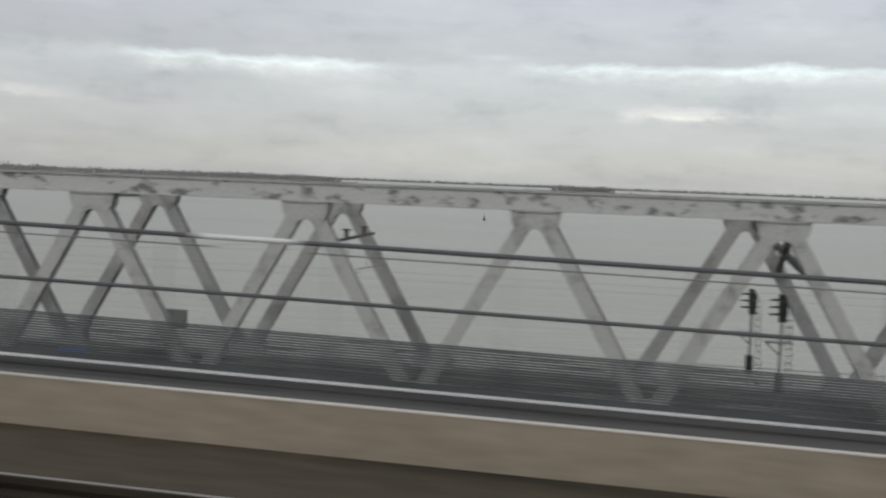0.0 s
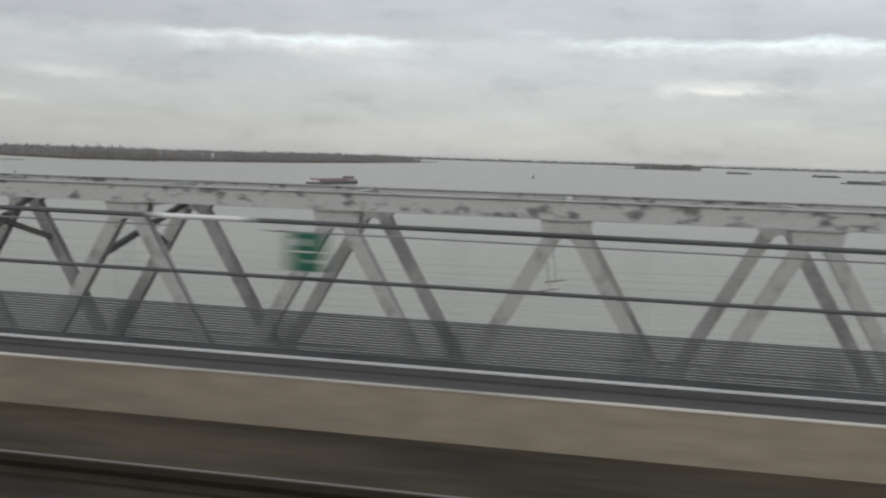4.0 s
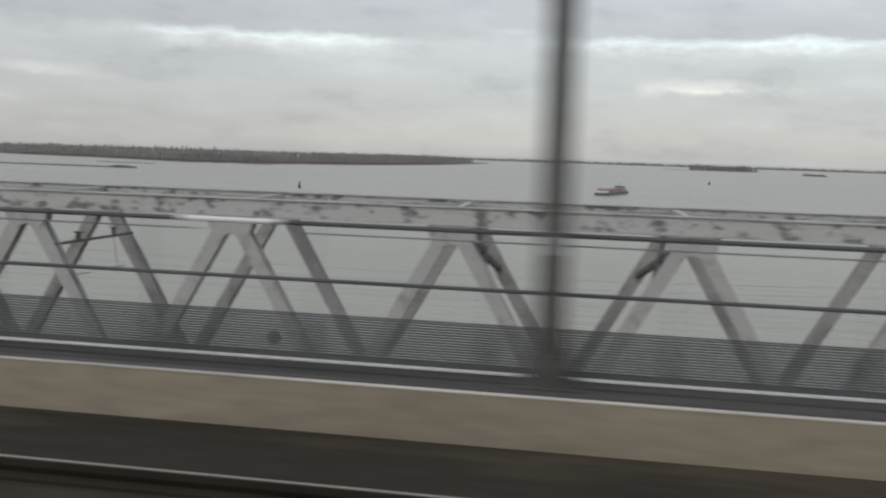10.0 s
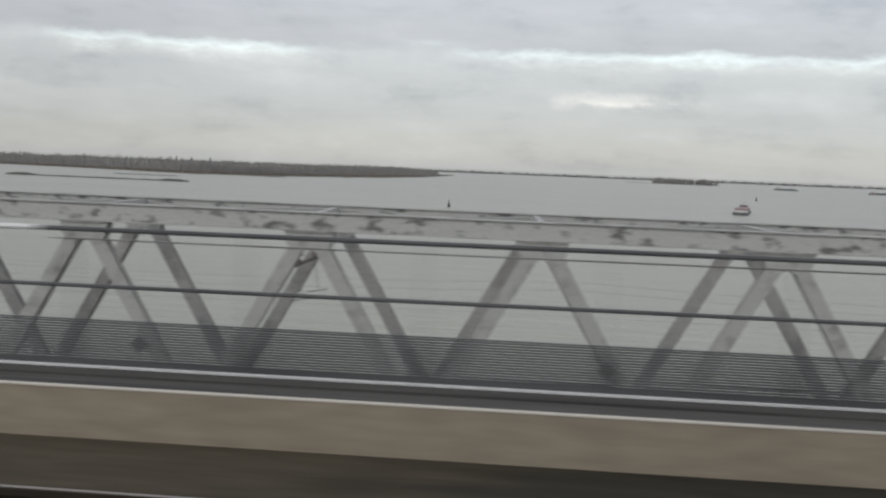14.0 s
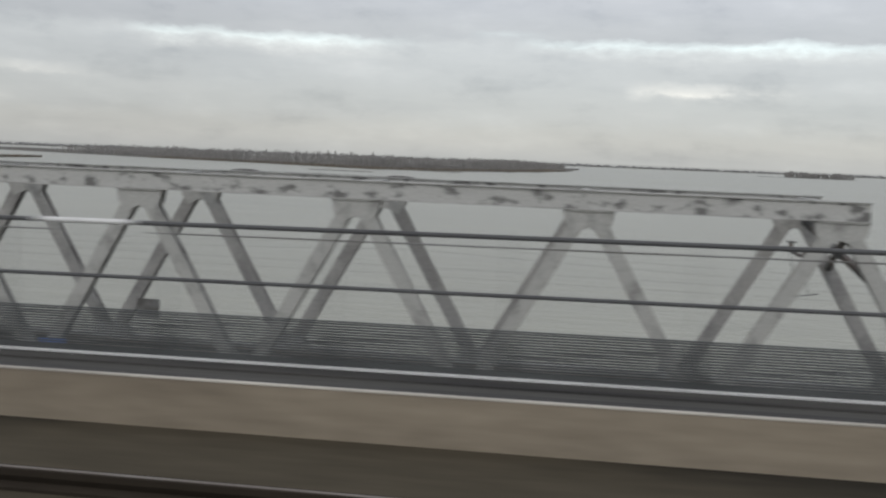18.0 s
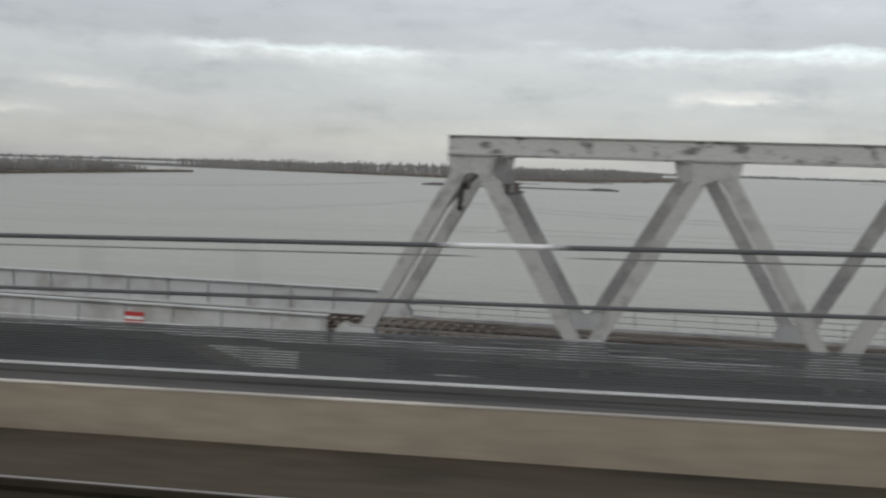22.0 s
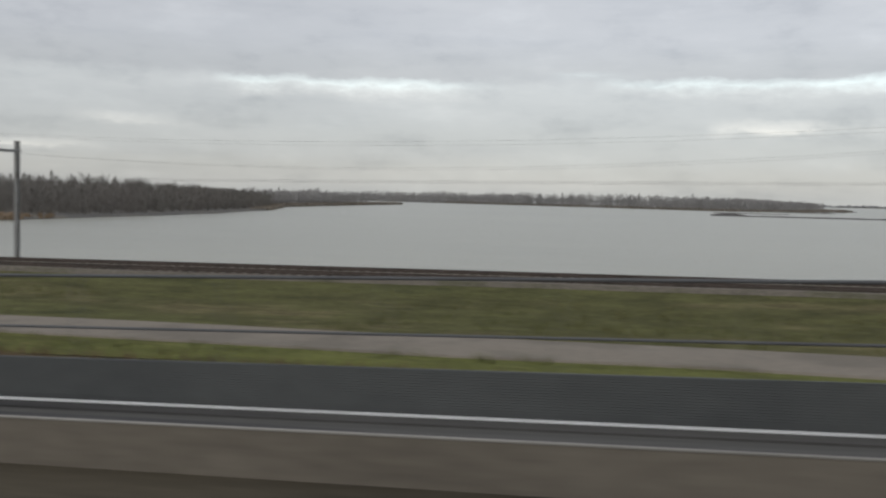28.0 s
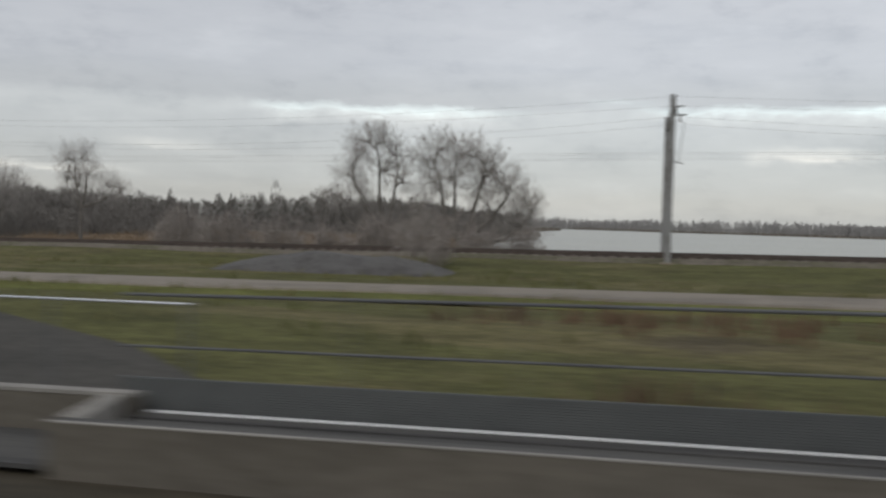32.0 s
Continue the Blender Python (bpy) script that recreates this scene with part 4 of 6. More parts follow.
def truss_span():
    """One girder of fifteen panels; x runs from 0 at its first top node towards +x."""
    t = thing("truss_bridge_span", "grey stained steel truss span of a railway bridge", "bridge", group="railway bridge spans")
    length = P * (COUNT - 1)
    for side, y in ((-1, Y_NEAR), (1, Y_FAR)):
        far = side > 0
        e = FAR_SHIFT if far else 0.0
        chord = Shape().box(e - 1.15, e + length + 1.15, y - 0.32, y + 0.32, TOP + 0.04, TOP + 0.85)
        part("top_chord", chord, "chord", t, "pale top chord streaked with dark stains")
        flange = Shape().box(e - 1.2, e + length + 1.2, y - 0.42, y + 0.42, TOP + 0.85, TOP + 0.90).box(e - 1.2, e + length + 1.2, y - 0.42, y + 0.42, TOP, TOP + 0.04)
        part("chord_flange", flange, "inner", t, "weathered darker flange plates")
        low = Shape().box(e - HALF - 0.5, e + length + HALF + 0.5, y - 0.30, y + 0.30, BOT - 0.75, BOT - 0.05)
        part("bottom_chord", low, "inner", t)
        for k in range(COUNT):
            x = k * P + e
            g = Shape()
            for o in (-0.30, 0.30):
                g.prism([(x - 1.2, TOP), (x + 1.2, TOP), (x + 1.08, TOP - 0.60), (x + 0.72, TOP - 1.15), (x + 0.30, TOP - 0.95), (x, TOP - 0.82), (x - 0.30, TOP - 0.95), (x - 0.72, TOP - 1.15), (x - 1.08, TOP - 0.60)], y + o - 0.02, y + o + 0.02)
            g.box(x - 0.95, x + 0.95, y - 0.40, y + 0.40, TOP - 0.06, TOP - 0.005)
            part("top_gusset", g, "paint", t)
            for d in (-1, 1):
                a, b = Vector((x + d * 0.35, y, TOP - 0.35)), Vector((x + d * (HALF - 0.30), y, BOT + 0.15))
                m = Shape()
                for o in (-0.26, 0.26):
                    m.beam(a + Vector((0, o, 0)), b + Vector((0, o, 0)), 0.68, 0.035)
                m.beam(a, b, 0.03, 0.50)
                part("diagonal", m, "inner" if far else "paint", t)
        for k in range(COUNT + 1):
            x = (k - 0.5) * P + e
            g = Shape()
            for o in (-0.31, 0.31):
                g.prism([(x - 1.25, BOT - 0.78), (x + 1.25, BOT - 0.78), (x + 1.15, BOT + 0.10), (x + 0.72, BOT + 0.75), (x + 0.2, BOT + 0.6), (x - 0.2, BOT + 0.6), (x - 0.72, BOT + 0.75), (x - 1.15, BOT + 0.10)], y + o - 0.02, y + o + 0.02)
            part("bottom_gusset", g, "girder", t)
    strut = Shape().beam((0, Y_NEAR + 0.33, TOP + 0.55), (FAR_SHIFT, Y_FAR - 0.33, TOP + 0.55), 0.32, 0.50, (0, 0, 1)).mesh("top_strut", "paint")
    for k in range(COUNT):
        part("top_strut", strut, "", t, at=(k * P, 0, 0))
    brace = Shape()
    brace.beam((0.4, Y_NEAR + 0.3, TOP + 0.6), (P - 0.4 + FAR_SHIFT, Y_FAR - 0.3, TOP + 0.6), 0.22, 0.22, (0, 0, 1))
    brace.beam((0.4 + FAR_SHIFT, Y_FAR - 0.3, TOP + 0.56), (P - 0.4, Y_NEAR + 0.3, TOP + 0.56), 0.20, 0.20, (0, 0, 1))
    brace = brace.mesh("top_bracing", "paint")
    for k in range(COUNT - 1):
        part("top_bracing", brace, "", t, at=(k * P, 0, 0))
    for x, d in ((0.0, -1), (length, 1), (7 * P, 1), (8 * P, -1)):
        part("portal_beam", Shape().box(x - 0.15, x + 0.15, Y_NEAR + 0.33, Y_FAR - 0.33, TOP - 0.30, TOP + 0.20), "inner", t)
        leg = lambda y, low: (x + d * (0.35 + low * 0.56) + (FAR_SHIFT if y > 50 else 0.0), y, TOP - 0.35 - low)
        mid = (x + d * 1.0, (Y_NEAR + Y_FAR) / 2, TOP - 1.55)
        for y_a, y_b in ((Y_NEAR + 0.3, Y_FAR - 0.3), (Y_FAR - 0.3, Y_NEAR + 0.3)):
            part("portal_brace", Shape().beam(leg(y_a, 0.1), leg(y_b, 2.5), 0.30, 0.26, (1, 0, 0)), "dark_steel", t, "sooty cross brace between the trusses")
        part("portal_plate", Shape().prism([(-0.5, -0.2), (0.5, -0.2), (0.3, 0.35), (-0.3, 0.35)], 0, 0.04, "x"), "dark_steel", t, at=mid)
    deck = Shape().box(-HALF - 0.6, length + HALF + 0.6, Y_NEAR + 0.31, Y_FAR - 0.31, BOT - 0.55, BOT - 0.32)
    part("deck", deck, "deck", t, "dark bridge deck")
    floor_beam = Shape().box(-0.2, 0.2, Y_NEAR + 0.3, Y_FAR - 0.3, BOT - 1.3, BOT - 0.56).mesh("floor_beam", "inner")
    for k in range(COUNT + 1):
        part("floor_beam", floor_beam, "", t, at=((k - 0.5) * P, 0, 0))
    stringer = Shape().box(-HALF - 0.4, length + HALF + 0.4, -0.06, 0.06, BOT - 1.66, BOT - 0.57).box(-HALF - 0.4, length + HALF + 0.4, -0.2, 0.2, BOT - 1.70, BOT - 1.66).mesh("stringer", "deck")
    for y in (47.0, 49.4, 51.0, 53.2):
        part("stringer", stringer, "", t, at=(0, y, 0))
    for c in (48.3, 52.0):
        for o in (-0.75, 0.75):
            part("rail", Shape().box(-HALF - 0.8, length + HALF + 0.8, c + o - 0.035, c + o + 0.035, BOT - 0.17, BOT), "railhead", t)
    ties = Shape()
    n = int((length + P) / 0.65)
    for i in range(n):
        x = -HALF - 0.4 + i * 0.65
        for c in (48.3, 52.0):
            ties.box(x, x + 0.24, c - 1.25, c + 1.25, BOT - 0.32, BOT - 0.17)
    part("sleeper_bed", ties, "rust", t, "rusty brown sleepers", "stuff")
    for y in (Y_FAR + 1.1, Y_NEAR - 1.1):
        hand = Shape().tube([(-HALF, y, BOT), (length + HALF, y, BOT)], 0.022, 6).mesh("walkway_rail", "mast_grey")
        for z in (0.05, 0.4, 0.75):
            part("walkway_rail", hand, "", t, at=(0, 0, z))
        stand = Shape().box(-0.02, 0.02, y - 0.02, y + 0.02, BOT - 0.4, BOT + 0.75).mesh("stanchion", "mast_grey")
        for i in range(int((length + P) / 2.2)):
            part("stanchion", stand, "", t, at=(-HALF + i * 2.2, 0, 0))
        s = 1 if y > 50 else -1
        a, b = sorted((y + 0.1 * s, (Y_FAR if s > 0 else Y_NEAR) + 0.3 * s))
        part("walkway", Shape().box(-HALF, length + HALF, a, b, BOT - 0.48, BOT - 0.36), "deck", t)
    return t


SPAN0 = -69.45
PERIOD = P * (COUNT - 1) + GAP
span = truss_span()
span.matrix_world = pose(SPAN0, 0, 0)
for q in range(1, 5):
    copy_thing(span, pose(SPAN0 - PERIOD * q, 0, 0))
BRIDGE_END = SPAN0 - PERIOD * 4 - 0.0


def pier(x):
    p = thing("bridge_pier", "stone-faced river pier under the truss bridge", "pier", (x, 50.2, 0), "river piers")
    s = Shape().sweep([[(math.cos(a) * w, math.sin(a) * 1.0 * w + (3.6 if math.sin(a) > 0 else -3.6), z) for a in [i * math.pi / 8 for i in range(16)]] for w, z in ((2.6, -2), (2.3, 8.4), (2.7, 8.5), (2.7, 9.2))])
    part("shaft", s, "pier", p)
    for y in (-4.2, 4.2):
        for d in (-0.87, 0.87):
            part("bearing", Shape().box(d - 0.4, d + 0.4, y - 0.35, y + 0.35, 9.2, 10.12), "dark_steel", p)
    return p


pier_one = pier(SPAN0 - GAP / 2)
for q in range(1, 4):
    copy_thing(pier_one, pose(SPAN0 - PERIOD * q - GAP / 2, 50.2, 0))
for q in range(5):
    copy_thing(pier_one, pose(SPAN0 - PERIOD * q + P * 7.5, 50.2, 0))
# ---- landing of the old line ----
ABUT = -818.5
land_x = [ABUT - 4.0 * i for i in range(170)]


def land_strip(name, y_z, mat, label, category="ground", wave=0.0, x_from=0, x_to=170, kind="structure"):
    """A strip of land along the old line: (sideways, height above the old rails), front to back."""
    s = Shape()
    rows = []
    for i in range(x_from, x_to):
        x = land_x[i]
        rows.append([(x, y + (wave * noise.noise((x * 0.05, y, 2.0)) if 0 < j < len(y_z) - 1 else 0), max(old_rail(x) + z + 0.12 * noise.noise((x * 0.08, y * 0.3, 7.0)), -0.4) if z > -90 else -0.4)
                     for j, (y, z) in enumerate(y_z)])
    s.sweep(rows, False)
    return solid(name, s, mat, label, category, kind)


def bank_top(x):
    return max(min(eye_at(x) - 2.3, old_rail(x) + 8.0), old_rail(x) - 0.9)


for lot, mat, words in (([x for x in land_x if x > -1149], "scrub", "brown scrubby bank below the viaduct"), ([x for x in land_x if x < -1144], "grass", "green grassy bank below the viaduct")):
    bank = Shape()
    bank.sweep([[(x, 6.5, bank_top(x) - 2.0), (x, 8.4, bank_top(x)), (x, 11, bank_top(x) - 0.5 - 0.15 * (bank_top(x) - old_rail(x))), (x, 20, old_rail(x) - 0.8 + 0.3 * noise.noise((x * 0.1, 0, 1))), (x, 27.0, old_rail(x) - 1.0)] for x in lot], False)
    solid("ground_bank", bank, mat, words, "ground", "structure")
land_strip("ground_grass_strip", [(27.0, -1.0), (28.9, -0.95), (30.7, -1.0)], "verge_grass", "green winter grass beside the service road", wave=0.3)
land_strip("service_road", [(30.7, -1.0), (30.8, -0.93), (32.7, -0.9), (34.7, -0.93), (34.8, -1.0)], "road", "narrow pale service road through the grass", "road", x_from=14)
land_strip("ground_verge", [(30.7, -1.0), (32.7, -1.0), (34.8, -1.0)], "scrub", "dark weedy ground beside the bridge landing", x_from=0, x_to=15)
land_strip("ground_weedy_verge", [(34.8, -1.0), (40, -1.0), (43.6, -0.97)], "scrub", "dark weedy ground beside the bridge landing", x_from=0, x_to=19)
land_strip("ground_sandy_verge", [(43.6, -0.97), (45, -0.92), (47.6, -0.66)], "sandy", "bare sandy verge beside the bridge landing", x_from=7, x_to=15)
land_strip("ground_track_verge", [(43.6, -0.97), (45, -0.92), (47.6, -0.66)], "scrub", "weedy verge beside the old tracks", x_from=14, x_to=19)
land_strip("ground_landing_verge", [(43.6, -0.97), (45, -0.92), (47.6, -0.66)], "scrub", "dark weedy ground at the end of the shore span", x_from=0, x_to=8)
land_strip("ground_meadow", [(34.8, -1.0), (39, -1.0), (43, -0.9), (46.3, -0.66), (47.7, -0.56)], "grass", "rough green and yellow grass beside the railway", x_from=18, x_to=40, wave=0.5)
land_strip("ground_meadow", [(34.8, -1.0), (39, -1.0), (43, -0.86), (46.3, -0.56), (48.7, -0.36)], "grass", "rough green and yellow grass beside the railway", x_from=39, wave=0.5)
land_strip("ballast_bed", [(47.5, -0.72), (48.6, -0.145), (56.6, -0.145), (58.2, -1.1)], "ballast", "grey-brown track ballast of the old railway line", "ballast", x_to=40)
land_strip("ballast_bed", [(48.4, -0.52), (49.0, -0.145), (56.6, -0.145), (58.2, -1.1)], "old_ballast", "grey-brown track ballast of the old railway line", "ballast", x_from=39)
land_strip("ground_river_bank", [(58.0, -1.05), (60.5, -1.6), (66, -4.5), (74, -99)], "scrub", "weedy bank running down to the river")
abutment = Shape().box(-5, 0, 42, 57.5, -1, 10.15)
solid("bridge_abutment", abutment, "pier", "plain dark concrete abutment at the landing of the bridge", "abutment", "structure", (ABUT + 0.2, 0, 0))
r0 = old_rail(ABUT)
slope_y = [(8.4, bank_top(ABUT)), (11, bank_top(ABUT) - 0.5 - 0.15 * (bank_top(ABUT) - r0)), (20, r0 - 0.8), (29.5, r0 - 1.0), (41.9, r0 - 1.0)]
for outline in (slope_y, [(57.6, r0 - 1.1), (60.5, r0 - 1.6), (66, r0 - 4.5), (74, -0.4)]):
    toe = [[(ABUT + 24 * u, y, z + (-0.6 - z) * u ** 3 + 0.15 * math.sin(y * 2.1 + u * 9) * (u > 0)) for y, z in outline] for u in (0, 0.25, 0.5, 0.7, 0.85, 1.0)]
    solid("ground_revetment", Shape().sweep(toe, False), "scrub", "weedy slope running down to the water", "ground", "structure")


def old_track(c, name):
    t = thing("railway_track", "rusty double railway track on brown ballast" if name else "rusty railway track on grey-brown ballast", "track", group="old railway tracks")
    use = [-783.0 - 4.0 * i for i in range(165)]
    for o in (-0.75, 0.75):
        part("rail", Shape().sweep([[(x, c + old_shift(x) + o + a, old_rail(x) + z) for a, z in ((-0.035, -0.17), (-0.035, 0.0), (0.035, 0.0), (0.035, -0.17))] for x in use]), "rust", t)
    s = Shape()
    for i in range(1000):
        x = -784 - i * 0.65
        y, z = c + old_shift(x), old_rail(x)
        s.box(x - 0.12, x + 0.12, y - 1.25, y + 1.25, z - 0.30, z - 0.11)
    part("sleeper_bed", s, "sleeper", t, "dusty brown sleepers", "stuff")


old_track(48.3, 0)
old_track(52.0, 0)


def plate_girder(y, z):
    g = thing("plate_girder", "white-painted steel plate girder over the shore span", "girder", (-818.2, y, old_rail(-805) + z), "shore span girders")
    part("web", Shape().box(0, 27, -0.03, 0.03, 0.0, 1.35), "girder", g)
    part("top_flange", Shape().box(-0.05, 27.05, -0.22, 0.22, 1.35, 1.41), "girder", g)
    part("bottom_flange", Shape().box(-0.05, 27.05, -0.22, 0.22, -0.05, 0.0), "girder", g)
    stiff = Shape().box(-0.02, 0.02, -0.17, -0.031, 0, 1.34).mesh("stiffener", "girder")
    for i in range(11):
        part("stiffener", stiff, "", g, at=(0.2 + i * 2.66, 0, 0))
    return g


shore_pier = Shape().box(-2.2, 2.2, 44.9, 56.2, -1, 10.15)
solid("shore_pier", shore_pier, "pier", "broad dark concrete pier where the truss meets the shore span", "pier", "structure", (-790.2, 0, 0))
near_girder = plate_girder(45.6, -0.12)
part("pipe", Shape().tube([(0.0, -0.32, 0.46), (27.0, -0.32, 0.46)], 0.03, 6), "white", near_girder, "thin white pipe along the girder")
plate_girder(55.2, 0.0)


def shore_railing(x, y, z, length, heights, mat, label):
    """A short low pipe railing: rails at the given heights between two posts."""
    r = thing("pipe_railing", label, "railing", (x, y, z), "shore span railings")
    for h in heights:
        part("rail", Shape().tube([(0, 0, h), (-length, 0, h - 0.04)], 0.045, 8), mat, r)
    for k in range(3):
        part("post", Shape().tube([(-length * (0.03 + 0.47 * k), 0, -0.6), (-length * (0.03 + 0.47 * k), 0, heights[0])], 0.03, 6), mat, r)
    return r


shore_railing(-818.3, 46.0, 10.5, 4.4, (0.52, 0.07), "girder", "low white pipe railing at the end of the plate girder")
shore_railing(-818.9, 56.0, 10.5, 2.5, (0.90, 0.45), "mast_grey", "grey pipe railing at the end of the far plate girder")
block = thing("girder_end_block", "rusty brown steel block at the end of the plate girder", "steel block", (-818.65, 46.5, 10.5))
part("block", Shape().prism([(-0.42, 0.0), (0.42, 0.0), (0.42, 0.95), (-0.1, 0.95), (-0.42, 0.6)], -0.25, 0.25), "rust", block)
part("foot_plate", Shape().box(-0.55, 0.55, -0.35, 0.35, -0.4, 0.0), "rust", block)
shore_deck = Shape().box(-819, -788.2, 45.35, 55.45, 10.16, 10.5)
solid("shore_span_deck", shore_deck, "deck", "dark deck of the short shore span", "deck", "structure")


def sign(name, x, y, z, w, h, mat, label, bars=None, category="sign"):
    s = thing(name, label, category, (x, y, z))
    board = part("board", Shape().box(-w / 2, w / 2, -0.012, 0.012, -h / 2, h / 2), mat, s)
    part("bracket", Shape().box(-0.02, 0.02, 0.012, 0.06, -h / 2 - 0.05, h / 2), "galv", s)
    for bx, bz, bw, bh, bm in bars or ():
        part("bar", Shape().box(bx - bw / 2, bx + bw / 2, -0.017, -0.0125, bz - bh / 2, bz + bh / 2), bm, board)
    return s


no_entry = sign("warning_board", -801.5, 45.50, old_rail(-805) + 0.5, 1.1, 0.62, "red", "red warning board with a white bar on a white girder", [(0, 0, 1.1, 0.17, "white")])
for i in range(-1, 21):
    x = -52.4 - 42.3 * i
    if x < FENCE_END:
        break
    sign("exit_sign", x, 7.90, eye_at(x) - 0.87, 0.30, 0.32, "green", "small green emergency exit sign on the fence", [(0, 0.005, 0.2, 0.012, "white"), (-0.05, 0.085, 0.05, 0.06, "white"), (0.06, -0.075, 0.06, 0.03, "white")])
for x in (-1029.9, -1076.1):
    sign("exit_sign", x, 7.90, eye_at(x) - 0.90, 0.27, 0.28, "green", "small green emergency exit sign on the fence", [(-0.06, 0.03, 0.03, 0.05, "white"), (0.05, -0.02, 0.05, 0.015, "white")])
sign("exit_sign", -1120.1, 7.90, eye_at(-1120.2) - 0.92, 0.27, 0.28, "green", "small green emergency exit sign on the fence", [(-0.06, 0.03, 0.03, 0.05, "white"), (0.05, -0.05, 0.05, 0.015, "white")])
for x in (-26.0, -656.0, -745.0):
    sign("blue_board", x, 45.4, BOT + 0.55, 1.5, 1.5, "blue", "plain blue board fixed to the foot of the truss")


for x in (-24.3, -655.0, -745.5):
    sign("grey_board", x, 53.9, BOT + 1.7, 1.4, 1.1, "mast_grey", "plain grey board fixed to the far truss")
for x in (-358.0, -450.3, -480.7, -503.0):
    d = thing("diamond_board", "dark grey diamond-shaped board on the bridge", "sign", (x, 45.3, 14.2))
    part("board", Shape().prism([(-0.45, 0), (0, -0.45), (0.45, 0), (0, 0.45)], -0.012, 0.012), "dark_steel", d)
    part("bracket", Shape().box(-0.03, 0.03, 0.012, 0.06, -3.1, 0.3), "mast_grey", d)


# ---- masts beside the own line ----
def i_section(w, d, z0, z1, t=0.018):
    """An upright rolled steel section, w and d half its width and depth."""
    ring = [(-w, -d), (w, -d), (w, -d + t), (t / 2, -d + t), (t / 2, d - t), (w, d - t), (w, d), (-w, d), (-w, d - t), (-t / 2, d - t), (-t / 2, -d + t), (-w, -d + t)]
    s = Shape().sweep([[(x, y, z) for x, y in ring] for z in (z0, z1)])
    return s


def mast(x, extras=""):
    y, base = 7.62, eye_at(x) - 1.80
    m = thing("catenary_mast", "dark weathered steel catenary mast beside the viaduct track", "mast", (x, y, base), "viaduct masts")
    part("column", i_section(0.10, 0.13, 0, 8.6), "mast", m)
    part("base_plate", Shape().box(-0.24, 0.24, -0.22, 0.22, 0.0, 0.04).box(-0.16, 0.16, -0.16, 0.16, 0.04, 0.28), "mast", m)
    arm = Shape().tube([(0, -0.12, 6.6), (0, -3.1, 7.35)], 0.035, 6).tube([(0, -0.12, 7.8), (0, -3.1, 7.4)], 0.03, 6).tube([(0, -0.6, 6.72), (0, -3.3, 6.3)], 0.025, 6)
    cantilever = part("cantilever", arm, "galv", m)
    part("insulator", Shape().tube([(0, -0.2, 6.62), (0, -0.75, 6.76)], 0.07, 8), "insul", cantilever)
    part("earth_wire_clamp", Shape().box(-0.1, 0.1, 0.13, 0.22, 2.0, 2.2), "galv", m)
    part("small_plate", Shape().box(-0.07, 0.07, -0.15, -0.132, 1.06, 1.20), "box_grey", m, "pale mast plate")
    if "box" in extras:
        part("switch_box", Shape().box(-0.34, -0.06, -0.16, 0.10, 2.35, 2.6), "mast_grey", m)
    if "arms" in extras:
        part("bracket", Shape().prism([(-0.10, 2.62), (-0.44, 2.62), (-0.44, 2.92), (-0.10, 2.92), (-0.10, 2.86), (-0.38, 2.86), (-0.38, 2.68), (-0.10, 2.68)], -0.06, 0.06), "mast", m)
        part("bracket", Shape().beam((-0.1, 0, 2.12), (-0.78, 0, 2.36), 0.06, 0.06), "mast", m)
        part("insulator", Shape().tube([(-0.78, 0, 2.28), (-0.72, 0, 2.5)], 0.09, 8), "insul", m)
        part("insulator", Shape().tube([(-0.5, 0, 2.2), (-0.46, 0, 2.38)], 0.07, 8), "insul", m)
    if "boxes" in extras:
        for a in (-1.0, -0.62):
            part("switch_box", Shape().box(a, a + 0.16, -0.12, 0.12, 2.25, 2.75), "mast_grey", m)
        part("bracket", Shape().box(-1.0, -0.12, 0.0, 0.05, 2.45, 2.5), "mast", m)
    return m


plain = mast(-31.0)
for x in (-76.2, -164.8, -209.0, -254.1, -297.9, -342.2, -386.6, -430.9, -475.0, -519.5, -564.0, -608.2, -653.4, -698.6, -743.8, -788.0, -832.3, -887.8, -940.3, -992.8, -1205.0):
    copy_thing(plain, pose(x, 7.62, eye_at(x) - 1.80))
mast(-120.4, "box")
mast(-1045.3, "arms")
mast(-1098.8, "boxes")
mast(-1152.0)


# ---- portals and wires of the old line ----
def old_portal(x):
    z = old_rail(x) - 0.4
    p = thing("catenary_portal", "grey steel catenary portal straddling the old railway tracks", "portal", (x, 0, z), "old line portals")
    for y, h, o in ((48.7, 8.15, 0.0), (58.8, 8.15, -0.88)):
        leg = part("leg", i_section(0.13, 0.14, 0, h), "mast_grey", p, at=(o, y, 0))
        part("footing", Shape().box(-0.3, 0.3, -0.3, 0.3, -1.4, 0.06), "concrete", leg)
    part("beam", Shape().beam((0.03, 48.4, 7.44), (-0.91, 59.1, 7.44), 0.2, 0.18, (0, 0, 1)), "mast_grey", p)
    for y in (51.7, 55.5):
        part("insulator", Shape().tube([(0, y, 7.53), (0, y, 7.95)], 0.06, 8), "insul", p)
        part("insulator_cap", Shape().box(-0.35, 0.35, y - 0.05, y + 0.05, 7.9, 7.97), "mast_grey", p)
    for y in (53.3,):
        drop = Shape().tube([(-0.35, y, 7.35), (-0.1, y, 5.2)], 0.02, 6).tube([(0.35, y, 7.35), (0.1, y, 5.2)], 0.02, 6).tube([(-0.3, y - 0.1, 5.25), (0.3, y + 0.9, 5.2)], 0.03, 6)
        part("dropper_frame", drop, "mast_grey", p)
    return p


